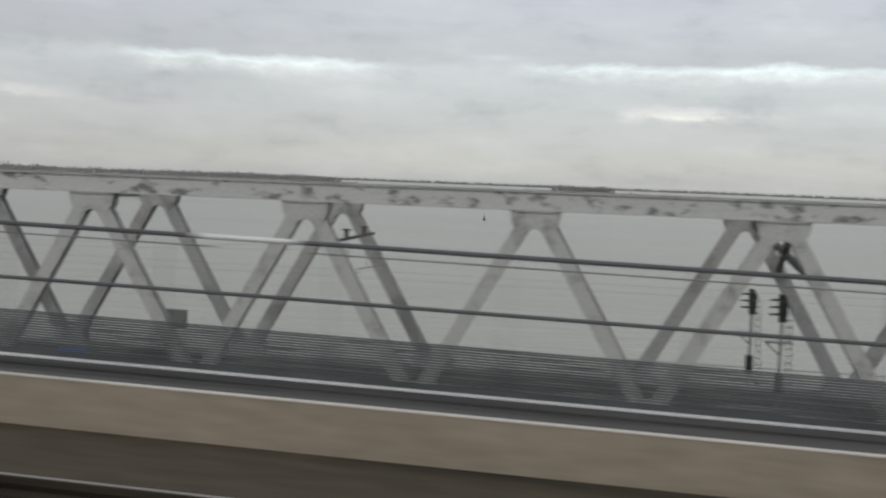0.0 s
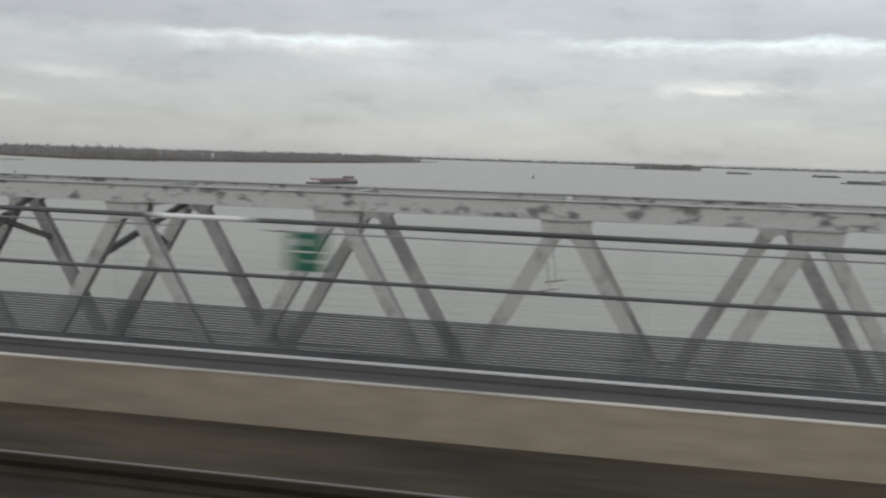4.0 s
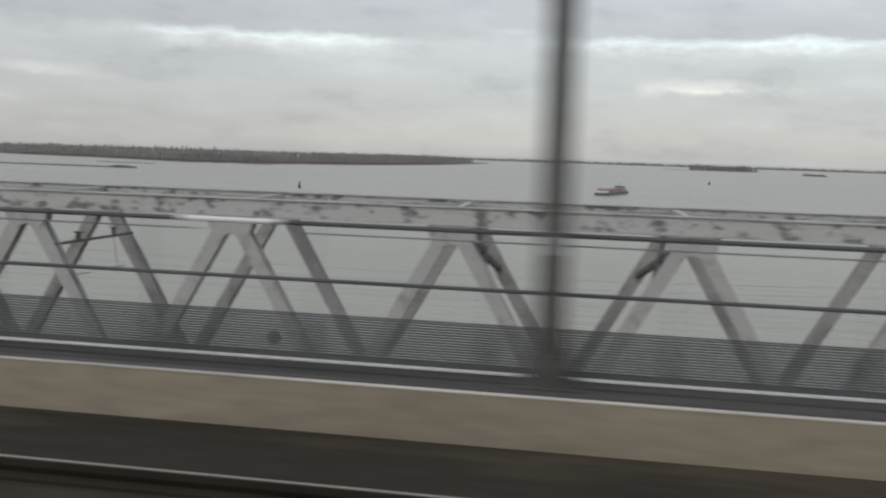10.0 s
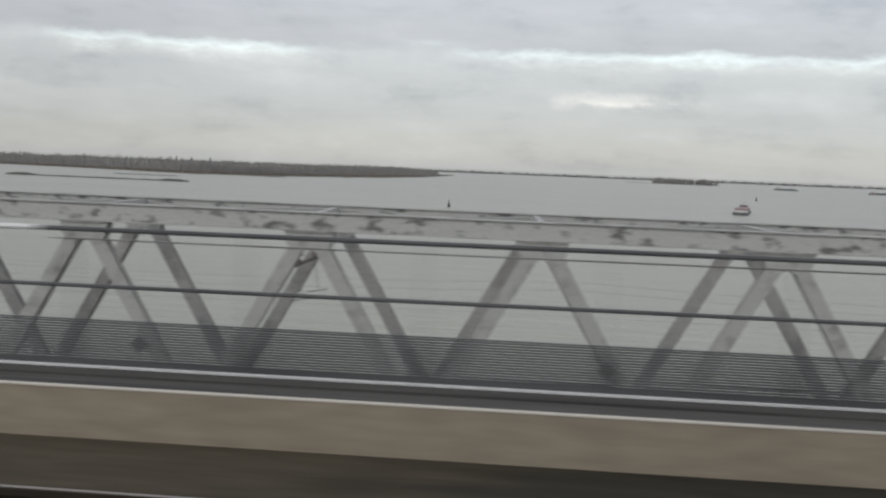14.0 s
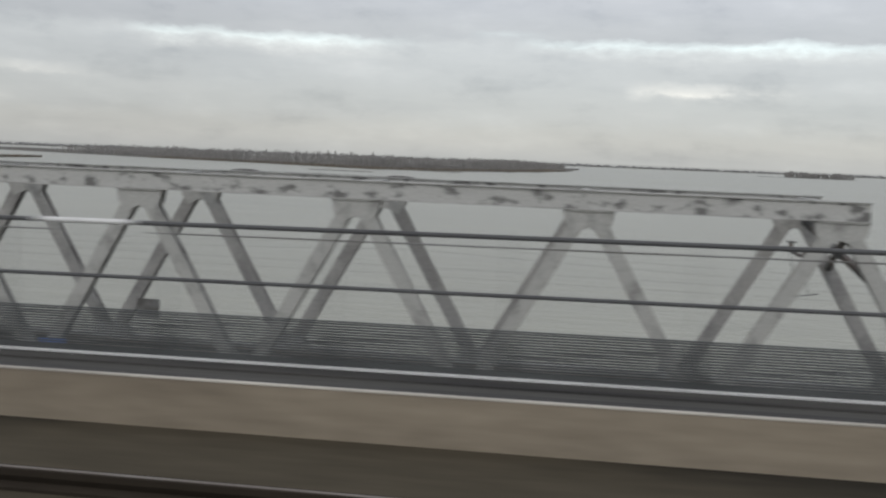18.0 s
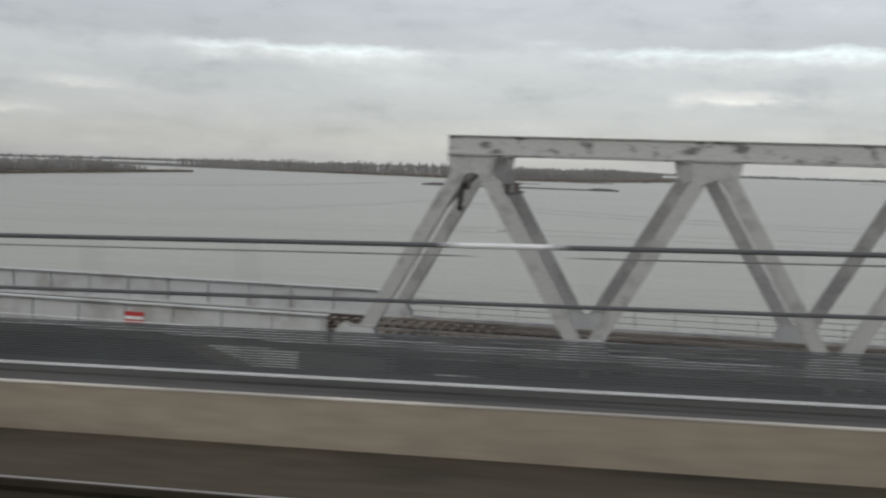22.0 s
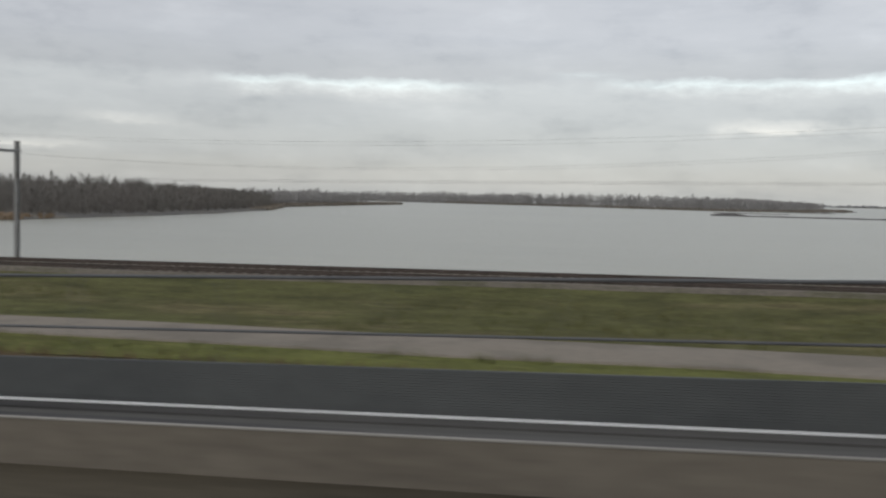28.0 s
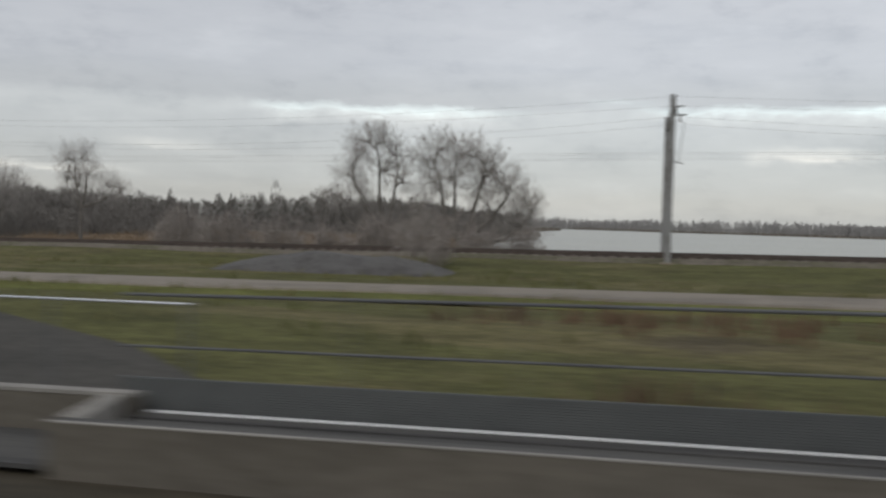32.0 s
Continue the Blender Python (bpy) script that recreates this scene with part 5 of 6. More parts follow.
portal_x = [-830.1, -882.4, -934.9, -990.4, -1047.8, -1106.4, -1161.5, -1216.5, -1272.0]
one = old_portal(portal_x[0])
for x in portal_x[1:]:
    copy_thing(one, pose(x, 0, old_rail(x) - 0.4))


def wires(name, y, heights, label):
    w = thing(name, label, "wire", group="old line wires")
    stops = [-785.0] + portal_x
    for h, sag in heights:
        for a, b in zip(stops, stops[1:]):
            s = Shape().tube([(a + (b - a) * u / 8, y, old_rail(a) + (old_rail(b) - old_rail(a)) * u / 8 + h - sag * 4 * (u / 8) * (1 - u / 8)) for u in range(9)], 0.0045, 5)
            part("wire", s, "wire", w)


for y in (50.6, 54.3):
    wires("overhead_line", y, [(7.9, 0.8), (6.9, 1.2), (5.1, 0.05), (5.0, 0.05)], "thin overhead contact and carrier wires")

# overhead wires and hangers inside the truss bridge
bridge_wires = thing("bridge_overhead_line", "thin overhead wires running through the truss bridge", "wire", group="old line wires")
for y in (48.3, 52.0):
    for h, sag in ((6.6, 0.6), (5.3, 0.05)):
        for i in range(17):
            a = 90.0 - i * 52.0
            b = max(a - 52.0, -786.0)
            s = Shape().tube([(a + (b - a) * u / 8, y, BOT + h - sag * 4 * (u / 8) * (1 - u / 8)) for u in range(9)], 0.0065, 5)
            part("wire", s, "wire", bridge_wires)


def wire_hanger(x):
    h = thing("wire_hanger", "dark cross bar with insulators inside the truss bridge", "wire hanger", (x, 0, 0), "bridge wire hangers")
    part("cross_bar", Shape().box(-0.07, 0.07, Y_NEAR + 0.2, Y_FAR - 0.2, TOP - 1.95, TOP - 1.81), "dark_steel", h)
    for y in (48.3, 52.0):
        part("insulator", Shape().tube([(0, y, TOP - 1.81), (0, y, TOP - 1.45)], 0.11, 8), "insul", h)
        part("insulator_cap", Shape().box(-0.22, 0.22, y - 0.1, y + 0.1, TOP - 1.45, TOP - 1.38), "dark_steel", h)
        part("dropper", Shape().tube([(0, y, TOP - 1.95), (0.25, y, TOP - 3.6)], 0.02, 5), "mast_grey", h)
        part("steady_arm", Shape().beam((-0.35, y, TOP - 3.75), (0.7, y, TOP - 3.55), 0.05, 0.05), "mast_grey", h)
    return h


bar_x = [SPAN0 - PERIOD * q + P * k + d for q in range(5) for k, d in ((0, 1.3), (5, 1.4), (10, -1.1), (15, -1.0))]
hang = wire_hanger(bar_x[0])
for x in bar_x[1:]:
    copy_thing(hang, pose(x, 0, 0))


# ---- line-side equipment on the land ----
def railway_signal(x, y, tall, face=-1, short=False):
    """face: the way along the line that its lamps look."""
    s = thing("railway_signal", "low black dwarf signal on a thin post" if short else "black railway signal with three hoods on a grey post", "signal", (x, y, old_rail(x) - 0.4), "railway signals")
    part("post", Shape().tube([(0, 0, 0), (0, 0, tall)], 0.05 if short else 0.07, 8), "mast_grey", s)
    if short:
        head = part("head", Shape().box(-0.13, 0.13, -0.12, 0.12, tall - 0.75, tall + 0.1), "black", s)
        part("hood", Shape().box(min(0.13 * face, 0.3 * face), max(0.13 * face, 0.3 * face), -0.1, 0.1, tall - 0.1, tall - 0.05), "black", head)
        return s
    head = part("head", Shape().prism([(face * a, tall + b) for a, b in ((0.16, -1.25), (-0.20, -1.25), (-0.24, -0.25), (-0.06, 0.12), (0.20, 0.12))], -0.1, 0.1), "black", s)
    for i in range(3):
        z = tall - 0.92 + i * 0.36
        part("hood", Shape().prism([(face * 0.18, z + 0.10), (face * 0.62, z + 0.05), (face * 0.60, z), (face * 0.18, z)], -0.12, 0.12), "black", head)
    platform = part("platform", Shape().box(-0.75, 0.55, -0.3, 0.3, tall - 2.28, tall - 2.22), "mast_grey", s)
    part("strut", Shape().beam((face * 0.7, 0, tall - 2.28), (-face * 0.02, 0, tall - 2.95), 0.07, 0.07), "mast_grey", platform)
    for o in (0.42, 0.66):
        part("ladder_rail", Shape().beam((-face * o, 0, 0), (-face * (o - 0.24), 0, tall - 0.4), 0.028, 0.028), "mast", s)
    rung = Shape().box(-0.12, 0.12, -0.015, 0.015, -0.015, 0.015).mesh("rung", "mast")
    for k in range(int(tall / 0.35) - 1):
        z = 0.35 * (k + 1)
        part("rung", rung, "", s, at=(-face * (0.54 - 0.24 * z / (tall - 0.4)), 0, z))
    part("relay_box", Shape().box(-0.17, 0.17, -0.17, 0.17, 0.9, 1.9), "black", s)
    return s


for x, y, tall, face in ((8.9, 50.1, 5.7, -1), (8.2, 55.15, 5.4, -1), (-270.2, 50.1, 6.6, 1), (-272.3, 55.15, 6.0, 1)):
    railway_signal(x, y, tall, face)
rungs = thing("wire_rack", "dark bracket rungs fixed under the top chord", "bracket", (-687.0, 45.5, TOP))
for a in (0.0, 3.3):
    part("upright", Shape().box(a - 0.03, a + 0.03, -0.05, 0.0, -1.75, 0.0), "dark_steel", rungs)
for k in range(4):
    part("rung", Shape().box(-0.85 if k % 2 else -0.7, 0.75, -0.10, -0.05, -0.2 - 0.48 * k, -0.13 - 0.48 * k), "dark_steel", rungs)
for k in range(3):
    part("rung", Shape().box(3.0, 3.75, -0.10, -0.05, -0.25 - 0.4 * k, -0.18 - 0.4 * k), "dark_steel", rungs)
railway_signal(-940.4, 58.4, 5.35)
railway_signal(-938.6, 58.4, 5.35)
railway_signal(-941.5, 58.5, 1.75, -1, True)
railway_signal(-939.55, 58.9, 2.35, -1, True)


def cabinet(x, y, w, h, label):
    c = thing("relay_cabinet", label, "cabinet", (x, y, old_rail(x) - 0.95), "relay cabinets")
    body = part("body", Shape().box(-w / 2, w / 2, -0.3, 0.3, 0.12, h), "box_grey", c)
    part("door", Shape().box(-w / 2 + 0.05, w / 2 - 0.05, -0.315, -0.30, 0.2, h - 0.08), "box_grey", body)
    part("plinth", Shape().box(-w / 2 - 0.05, w / 2 + 0.05, -0.35, 0.35, -0.1, 0.12), "concrete", c)
    part("roof", Shape().prism([(-w / 2 - 0.05, h), (w / 2 + 0.05, h), (w / 2, h + 0.09), (-w / 2, h + 0.09)], -0.35, 0.35), "box_grey", c)
    part("door_handle", Shape().box(w / 2 - 0.14, w / 2 - 0.1, -0.345, -0.316, h * 0.5, h * 0.5 + 0.16), "black", body)
    return c


for x, w, h in ((-944.5, 0.85, 1.95), (-941.6, 0.8, 1.45), (-935.8, 0.85, 1.9), (-929.8, 0.7, 1.7)):
    cabinet(x, 46.2, w, h, "pale grey concrete relay cabinet beside the old tracks")
side = thing("trackside_cabinet", "light grey metal switch cabinet standing beside a mast", "cabinet", (-1044.62, 7.62, eye_at(-1044.5) - 1.80))
part("body", Shape().box(-0.20, 0.20, -0.16, 0.16, 0.30, 0.90), "box_grey", side)
part("roof", Shape().prism([(-0.22, 0.90), (0.22, 0.90), (0.19, 0.94), (-0.19, 0.94)], -0.19, 0.19), "cabinet", side)
part("stand", Shape().box(-0.10, 0.10, -0.06, 0.06, 0.0, 0.28), "mast_grey", side)
part("door_handle", Shape().box(0.12, 0.15, -0.18, -0.16, 0.55, 0.68), "black", side)


# ---- trees and bushes ----
def leafless(name, label, category, x, y, z, fork, lobes, seed, girth=0.0, dense=46, stem=0.06, leaders=(), spread=1.5):
    """A leafless tree or bush: trunk or stems, a limb into each rounded lobe of the crown, and there branches, twigs and twiglets.
    fork: where the trunk divides; lobes: centre and radius of each, all in metres from the foot."""
    rng = random.Random(seed)
    t = thing(name, label, category, (x, y, z), "trees and bushes by the line")
    fork = Vector(fork)
    if girth:
        part("trunk", Shape().tube([(0, 0, -0.4), (fork.x * 0.3, fork.y * 0.3, fork.z * 0.4), tuple(fork)], girth, 9, girth * 0.78), "bark", t)
    crown = Shape()

    def jitter(k):
        return Vector((rng.gauss(0, k), rng.gauss(0, k), rng.gauss(0, k)))

    lines = []
    for tip in leaders:
        tip = Vector(tip)
        bend = fork.lerp(tip, 0.45) + Vector(((tip.x - fork.x) * 0.14, 0, -abs(tip.x - fork.x) * 0.12)) + jitter(0.15)
        way = [fork.lerp(Vector((0, 0, 0)), 0.12 * rng.random()), bend, bend.lerp(tip, 0.55) + jitter(0.18), tip]
        part("limb", Shape().tube(way, girth * 0.5, 7, girth * 0.10), "bark", t)
        lines.append(way)

    def spring(c):
        """The place on a leading limb from which a branch reaches c."""
        best = fork
        for way in lines:
            for a, b in zip(way, way[1:]):
                for u in (0.0, 0.25, 0.5, 0.75):
                    q = a.lerp(b, u)
                    if q.z < c.z - 0.5 and (q - c).length < (best - c).length:
                        best = q
        return best

    for lx, ly, lz, r in lobes:
        r *= spread if girth else 1.15
        c = Vector((lx, ly, lz))
        start = spring(c) if leaders else fork.lerp(Vector((0, 0, fork.z * 0.75)), rng.random() * 0.5) if girth else Vector((lx * 0.35 + rng.uniform(-0.3, 0.3), ly * 0.35, -0.4))
        way = c - start
        mid = start + way * 0.5 + Vector((way.x * 0.16, way.y * 0.16, -abs(way.x) * 0.10)) + jitter(0.22)
        thick = 0.075 if leaders else girth * 0.42 if girth else stem
        part("limb" if girth else "stem", Shape().tube([start, start.lerp(mid, 0.5) + jitter(0.06), mid, c], thick, 6, thick * 0.35), "bark" if girth else "brush", t)
        out = way.normalized()
        for b in range(int(dense * max(0.75, r / 1.6))):
            d = (jitter(1.0).normalized() + out * 0.22 + Vector((0, 0, 0.08))).normalized()
            p0 = mid.lerp(c, rng.uniform(0.55, 1.0)) if b % 4 else mid.lerp(c, rng.uniform(0.0, 0.7))
            reach = r * rng.uniform(0.65, 1.05)
            p1 = p0 + d * reach * 0.5 + jitter(0.06 * r)
            p2 = c + d * reach
            crown.tube([p0, p1, p2], 0.017, 3, 0.007)
            for k in range(5):
                u = rng.uniform(0.3, 1.0)
                a = p0.lerp(p1, u * 2) if u < 0.5 else p1.lerp(p2, u * 2 - 1)
                dd = (d + jitter(0.75)).normalized()
                e = a + dd * r * rng.uniform(0.22, 0.42)
                crown.spike(a, e, 0.009 if girth else 0.013)
                for g in range(5):
                    f = a.lerp(e, rng.uniform(0.25, 0.95))
                    crown.spike(f, f + (dd + jitter(0.7)).normalized() * r * rng.uniform(0.14, 0.34), 0.0065 if girth else 0.009)
    part("crown", crown, "twigs" if girth else "brush", t, "haze of fine leafless twigs")
    return t


def lobed(rng, wide, low, high, count, size, lean=0.0):
    """Lobes spread over a rounded crown of half width wide between two heights."""
    out = []
    for k in range(count):
        a = k * 2.39996 + rng.uniform(-0.3, 0.3)
        u = (k + 0.5) / count
        ring = math.sqrt(max(1 - (2 * u - 1) ** 2, 0.0)) * (1 - size * 0.5)
        zc = low + (high - low) * (0.12 + 0.76 * u)
        out.append((math.cos(a) * wide * ring + lean * (zc - low), math.sin(a) * wide * ring * 0.8, zc, wide * size * rng.uniform(0.85, 1.2)))
    return out


# two large trees above a thicket, the second with wide low limbs
leafless("bare_tree", "tall grey bare tree with a rounded crown above the thicket", "tree", -1187.6, 82, 0.0, (-0.3, 0, 6.2),
         [(-4.0, 0.3, 11.4, 1.3), (-1.9, -0.8, 14.3, 1.5), (-3.4, 0.8, 13.2, 1.3), (0.3, 0.4, 13.3, 1.3), (-0.9, 1.2, 11.8, 1.3), (1.2, -0.6, 11.2, 1.1), (-2.6, -0.2, 10.0, 1.2), (-0.6, -0.2, 14.8, 1.1), (-5.9, 0.5, 9.8, 0.8), (-4.4, -0.4, 9.2, 1.0)], 31, 0.36, leaders=((-1.4, 0, 14.6), (-3.6, 0.3, 12.6), (-5.6, 0.4, 9.8), (0.9, 0.2, 12.6)))
leafless("bare_tree", "large bare tree with wide spreading low limbs", "tree", -1181.4, 83, 0.0, (0.2, 0, 5.6),
         [(-3.3, 0.2, 12.8, 1.5), (-1.8, -0.6, 13.8, 1.5), (-0.2, 0.9, 13.4, 1.6), (1.5, -0.5, 13.2, 1.5), (2.9, 0.5, 12.2, 1.6), (-2.6, 1.0, 11.0, 1.4), (-0.6, -1.0, 11.4, 1.6), (1.6, 1.1, 11.0, 1.6),
          (4.2, -0.3, 10.6, 1.6), (5.6, 0.4, 9.6, 1.4), (6.6, -0.2, 8.7, 1.2), (4.6, 0.6, 8.2, 1.3), (6.4, 0.3, 7.2, 1.1), (2.6, -0.4, 9.0, 1.3), (-3.4, -0.4, 9.0, 1.2)], 32, 0.40, leaders=((-2.8, 0.2, 13.2), (-0.4, 0, 13.8), (2.2, 0.2, 13.0), (4.6, 0, 11.0), (6.6, 0.2, 8.4)))
rng = random.Random(91)
leafless("bare_tree", "bare tree with an open crown standing over the wood edge", "tree", -1262, 140, 0.5, (0, 0, 8.0),
         [(-2.4, 0, 15.6, 2.2), (0.2, 0.5, 16.6, 1.8), (-3.2, 0.6, 12.6, 1.8), (1.6, -0.5, 13.0, 2.0), (4.8, 0.2, 11.6, 2.0), (7.4, 0.4, 10.8, 1.7), (-0.6, 0, 11.4, 2.0)], 33, 0.34, leaders=((-1.6, 0, 16.2), (1.2, 0, 15.0), (6.4, 0.2, 11.4), (-3.2, 0.3, 12.6)))
leafless("bare_tree", "bare tree with a broad low crown at the wood edge", "tree", -1279, 140, 0.5, (0, 0, 6.0), lobed(rng, 6.0, 7.0, 14.5, 8, 0.34), 34, 0.4)
leafless("bare_tree", "small forked bare tree on the river bank", "tree", -1085.4, 78, 0.0, (0.1, 0, 4.4),
         [(-2.6, 0.2, 7.4, 1.0), (-1.4, -0.4, 8.3, 1.0), (-0.2, 0.4, 8.5, 1.0), (1.3, -0.2, 8.2, 1.0), (2.6, 0.2, 7.6, 1.0), (3.4, 0.3, 6.7, 0.9), (-3.0, 0.3, 6.3, 0.9), (0.4, 0.2, 7.2, 0.9), (-1.4, 0.2, 6.6, 0.8), (1.6, 0.1, 6.5, 0.8), (-3.6, 0.1, 5.2, 0.7)], 35, 0.22, 40, spread=1.55, leaders=((-2.6, 0, 7.2), (-0.8, 0, 8.4), (1.2, 0, 8.2), (3.0, 0, 7.2)))


def bank_height(x, y):
    r = old_rail(x)
    for (y0, z0), (y1, z1) in zip(((58, r - 1.05), (60.5, r - 1.6), (66, r - 4.5), (74, -0.2)), ((60.5, r - 1.6), (66, r - 4.5), (74, -0.2), (300, -0.2))):
        if y0 <= y <= y1:
            return max(z0 + (z1 - z0) * (y - y0) / (y1 - y0), -0.2)
    return r - 1.0


# bushes: place, height of the top, half width
for k, (x, y, top, wide) in enumerate(((-1122.5, 78, 7.6, 2.2), (-1118.8, 77, 8.3, 2.6), (-1114.8, 78, 8.1, 2.4), (-1111.8, 77, 6.8, 1.8), (-1109.2, 78, 6.2, 1.2), (-1126.5, 78, 6.5, 1.4), (-1142.4, 78, 9.6, 0.9), (-1139.4, 78, 6.8, 0.9),
                                     (-1191.5, 78, 7.2, 2.2), (-1187, 77, 7.8, 2.4), (-1182.5, 76, 8.0, 2.4), (-1178.2, 77, 7.4, 2.2), (-1175.0, 79, 7.2, 1.8), (-1196.5, 79, 7.4, 2.4), (-1202, 80, 7.6, 2.6), (-1208, 82, 7.8, 2.6),
                                     (-897, 60.6, 11.6, 1.25), (-891.5, 60.6, 11.2, 1.35), (-957, 60.2, 9.4, 1.7), (-951.7, 60.2, 9.0, 0.6), (-920.6, 60.2, 9.4, 0.7))):
    foot = bank_height(x, y)
    tall = top - foot
    leafless("bare_bush", "leafless grey-brown bush on the river bank" if wide > 1 else "thin leafless shrub on the river bank", "bush", x, y, foot, (0, 0, 0),
             lobed(random.Random(60 + k), wide, tall * (0.4 if tall > 5 else 0.25), tall, 6 + int(wide * 2), 0.5), 60 + k, 0.0, 60 if tall > 5 else 30, 0.035 if tall > 5 else 0.022)

leafless("bare_bush", "reddish-brown leafless bush beside the gravel mound", "bush", -1172.3, 44.6, old_rail(-1172) - 1.0, (0, 0, 0), lobed(random.Random(95), 1.9, 0.4, 2.9, 9, 0.5), 95, 0.0, 18, 0.018)



def front_ground(x, y):
    """Height of the land between the viaduct and the old line."""
    b, r = bank_top(x), old_rail(x)
    stops = ((8.4, b), (11, b - 0.5 - 0.15 * (b - r)), (20, r - 0.8), (27, r - 1.0), (40, r - 1.0), (46.3, r - 0.66), (60, r - 0.6))
    for (y0, z0), (y1, z1) in zip(stops, stops[1:]):
        if y0 <= y <= y1:
            return z0 + (z1 - z0) * (y - y0) / (y1 - y0)
    return r - 1.0


def tufts(name, mat, label, category, seed, count, spans, tall, keep, start=-824, end=-1225):
    """Grass or bramble: slivers in bunches, gathered where the ground's patches want them."""
    rng = random.Random(seed)
    s = Shape()
    for _ in range(count):
        y0, y1 = rng.choice(spans)
        x, y = rng.uniform(end, start), rng.uniform(y0, y1)
        if x < FENCE_END - 1 and y < 18:
            continue
        if noise.noise((x * 0.06, y * 0.16, seed)) < keep + (0.35 if mat == "bramble" and x < -1100 else 0.0):
            continue
        z = front_ground(x, y) - 0.1
        for q in range(6):
            a, h = rng.uniform(0, 6.283), tall * rng.uniform(0.45, 1.0)
            ox, oy = rng.uniform(-0.25, 0.25), rng.uniform(-0.25, 0.25)
            s.spike((x + ox, y + oy, z), (x + ox + math.cos(a) * h * 0.45, y + oy + math.sin(a) * h * 0.45, z + 0.1 + h), 0.02)
    return solid(name, s, mat, label, category, "stuff")


tufts("grass_tufts", "blades", "green and straw-coloured grass tufts", "grass", 5, 9000, ((11, 26.8), (27.2, 30.5), (35.0, 46.8), (35.0, 46.8)), 0.34, -0.1)
tufts("bramble_scrub", "bramble", "reddish-brown dry bramble and weeds", "scrub", 6, 8000, ((10.5, 26.6), (12, 25)), 0.6, 0.05)

tufts("dry_stalks", "bramble", "reddish-brown dry stalks on the bank", "weeds", 11, 5000, ((13, 27),), 0.55, -0.25, -1000, -1112)
tufts("verge_bramble", "bramble", "rust-brown dry bramble along the service road", "scrub", 12, 2600, ((23.6, 27.3),), 0.4, -0.45, -1040, -1090)
tufts("dead_weeds", "bramble", "rust-brown dead weeds round the relay cabinets", "weeds", 8, 2600, ((37.6, 47.2), (40, 47)), 0.32, -0.35, -922, -949)

tufts("verge_weeds", "bramble", "brown dead weeds at the edge of the sandy verge", "weeds", 14, 2600, ((35.2, 47.2),), 0.3, -0.6, -868, -912)
tufts("verge_tufts", "blades", "green grass tufts at the edge of the sandy verge", "grass", 15, 2600, ((35.2, 47.2),), 0.3, -0.6, -860, -905)

# gravel heap beside the line
heap = Shape()
rng = random.Random(77)
rows = []
for i in range(25):
    u = i / 24
    row = []
    for j in range(9):
        v = j / 8
        hgt = (math.sin(math.pi * u) ** 0.6) * math.sin(math.pi * v) * 1.25 * (0.85 + 0.3 * noise.noise((u * 6, v * 3, 3.0)))
        row.append((-6 + 12 * u, -2.2 + 4.4 * v, hgt - 0.08))
    rows.append(row)
heap.sweep(rows, False)
solid("gravel_mound", heap, "gravel", "low mound of dark grey gravel lying on the grass", "mound", "", (-1176.0, 42.5, old_rail(-1175) - 1.0))


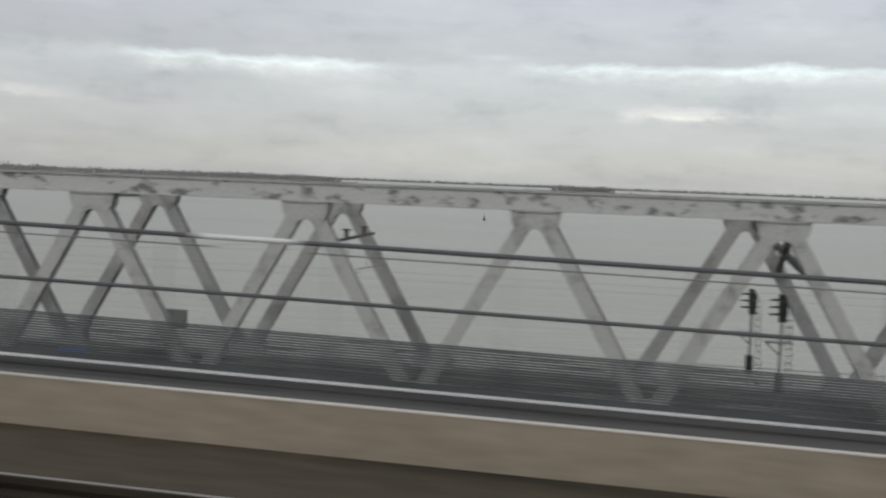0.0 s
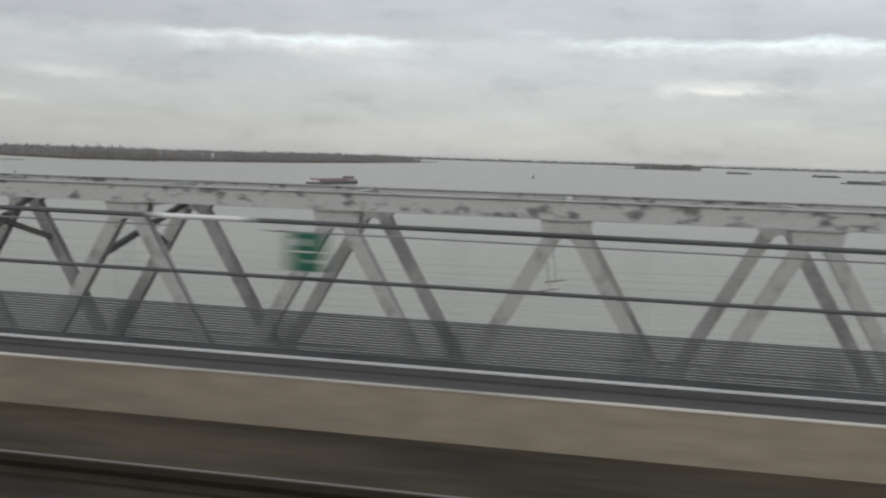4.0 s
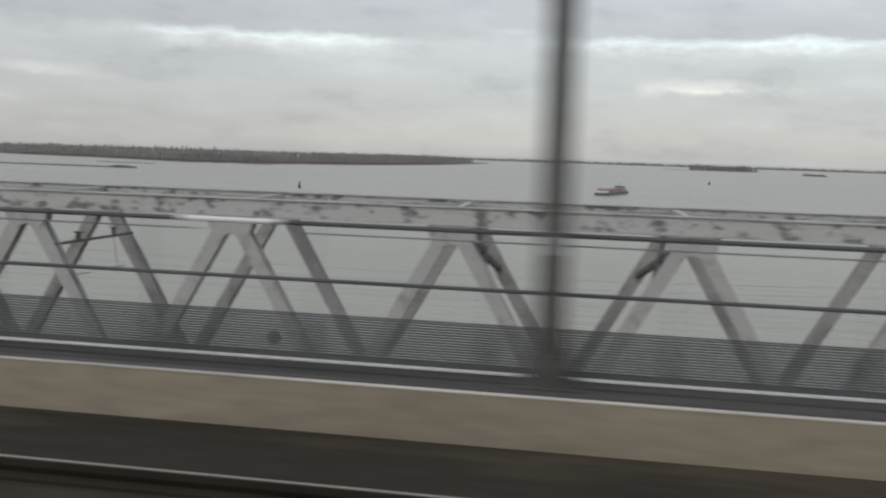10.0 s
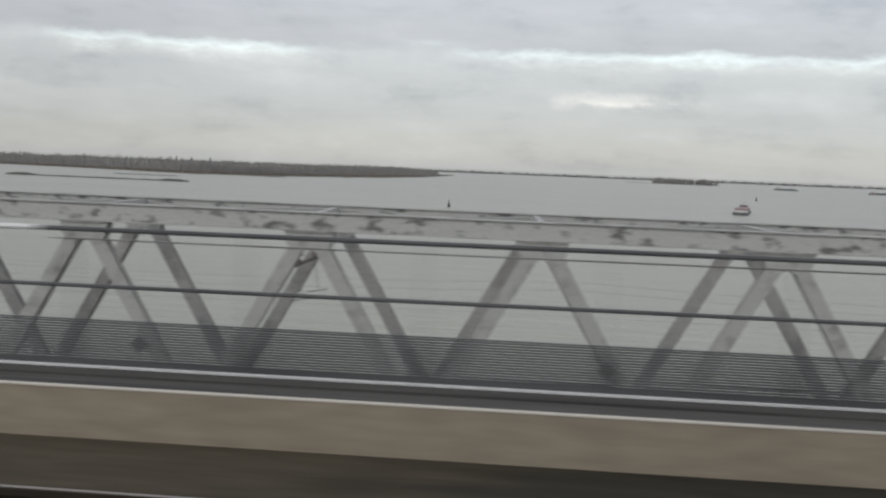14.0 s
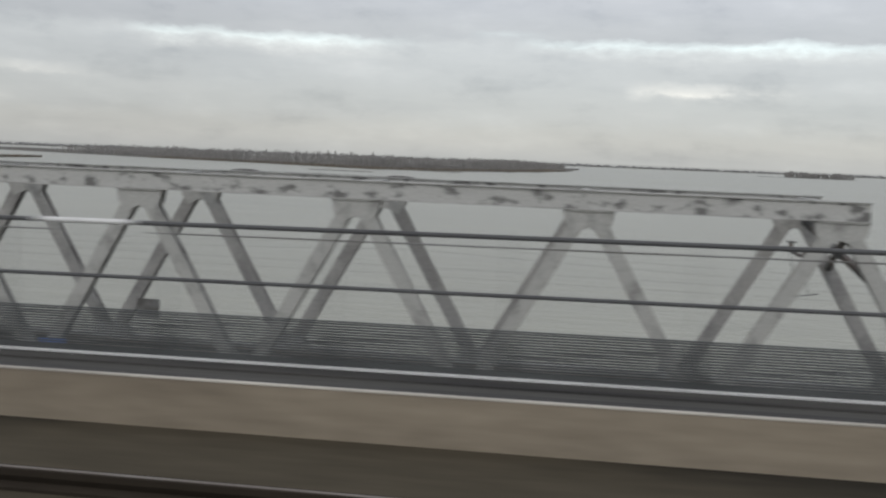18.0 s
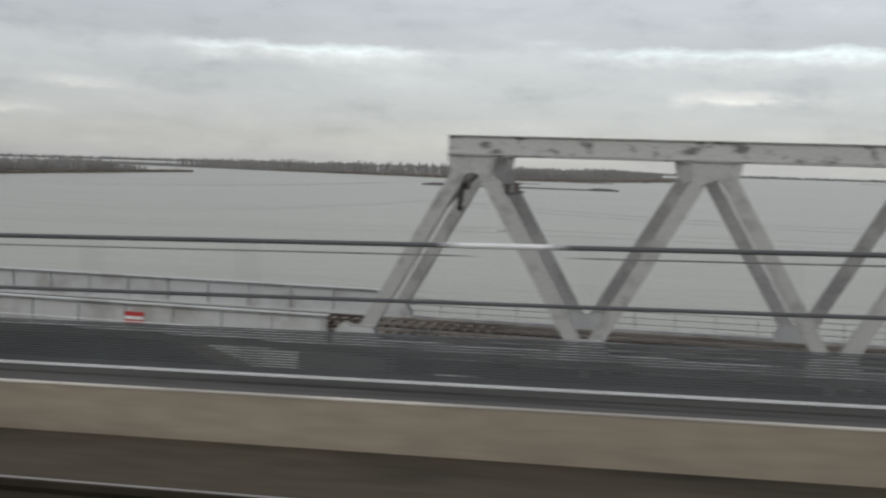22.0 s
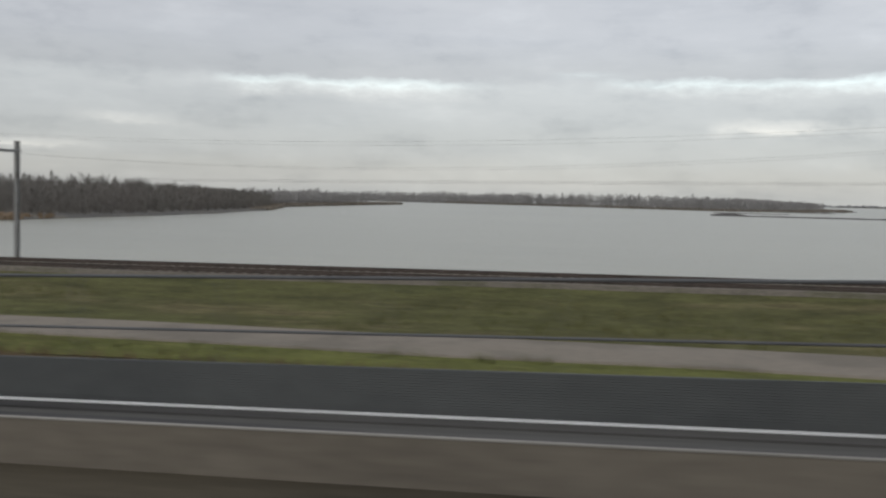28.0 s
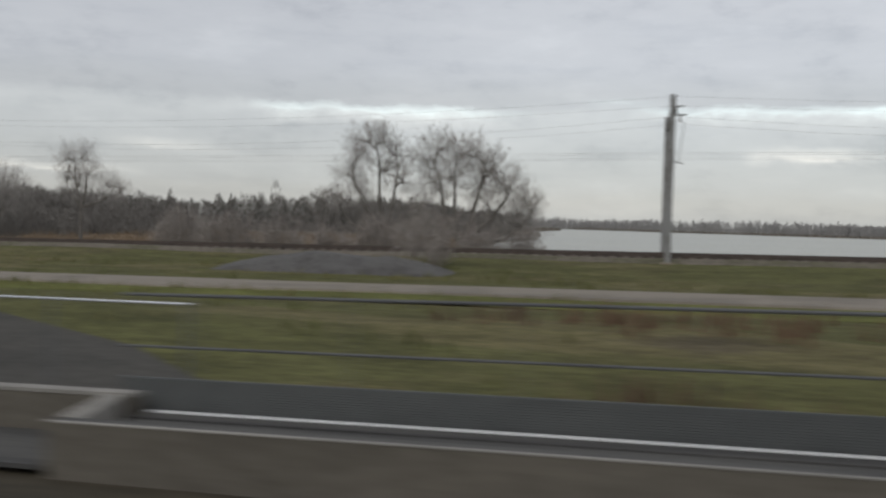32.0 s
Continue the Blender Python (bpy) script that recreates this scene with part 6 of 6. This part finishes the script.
# ---- on the water ----
def barge(x, y, turn, length, beam, label, cargo="hatch"):
    b = thing("river_barge", label, "ship", group="ships on the river", turn=pose(x, y, 0, 0, 0, turn))
    h, w = length / 2, beam / 2
    outline = [(-h, -w * 0.75), (-h + 2, -w), (h * 0.8, -w), (h * 0.93, -w * 0.7), (h, -w * 0.15), (h, w * 0.15), (h * 0.93, w * 0.7), (h * 0.8, w), (-h + 2, w), (-h, w * 0.75)]
    part("hull", Shape().prism(outline, -0.8, 1.9, "z"), "hull", b)
    part("bulwark", Shape().prism([(p * 1.0, q) for p, q in outline[2:8]], 1.9, 2.9, "z"), "white", b, "white painted bow bulwark")
    part("hatch_cover", Shape().box(-h * 0.55, h * 0.72, -w * 0.82, w * 0.82, 1.9, 4.1), cargo, b)
    part("wheelhouse", Shape().prism([(-h * 0.88, 1.9), (-h * 0.62, 1.9), (-h * 0.63, 5.4), (-h * 0.70, 5.7), (-h * 0.86, 5.7)], -w * 0.55, w * 0.55), "cabin", b)
    part("window_band", Shape().box(-h * 0.87, -h * 0.625, -w * 0.57, w * 0.57, 4.4, 5.1), "glass", b)
    part("deckhouse", Shape().box(-h * 0.97, -h * 0.55, -w * 0.75, w * 0.75, 1.9, 3.6), "cabin", b)
    part("mast", Shape().tube([(h * 0.86, 0, 2.8), (h * 0.86, 0, 6.2)], 0.12, 6), "mast_grey", b)
    part("stern_mast", Shape().tube([(-h * 0.75, 0, 5.7), (-h * 0.75, 0, 8.0)], 0.1, 6), "mast_grey", b)
    return b


barge(-348, 668, -104, 60, 9.5, "dark river barge with red hatches and a white bow")
barge(150, 1060, -172, 62, 9.0, "long low river barge far out on the water", "hull")
barge(165, 1430, -176, 64, 9.0, "long low river barge far out on the water", "hull")
barge(240, 2150, 10, 60, 9.0, "small distant barge on the water", "hull")
barge(430, 2300, 15, 50, 8.0, "small distant barge on the water", "hull")
barge(80, 2300, 5, 55, 8.0, "small distant barge near the islet", "hull")


def buoy(x, y, s, label):
    b = thing("river_buoy", label, "buoy", (x, y, 0), "river buoys")
    part("float", Shape().tube([(0, 0, -0.3), (0, 0, 0.7 * s)], 1.1 * s, 10, 1.0 * s), "black", b)
    part("tower", Shape().tube([(0, 0, 0.7 * s), (0, 0, 3.0 * s)], 0.75 * s, 8, 0.25 * s), "red" if s > 1.1 else "black", b)
    part("topmark", Shape().tube([(0, 0, 3.0 * s), (0, 0, 4.2 * s)], 0.35 * s, 8, 0.3 * s), "black", b)
    return b


buoy(-535, 578, 1.0, "dark channel buoy floating on the river")
buoy(-63, 526, 0.75, "dark channel buoy floating on the river")
buoy(-250, 1080, 1.0, "small channel buoy far out on the river")
buoy(320, 1900, 1.2, "small channel buoy far out on the river")
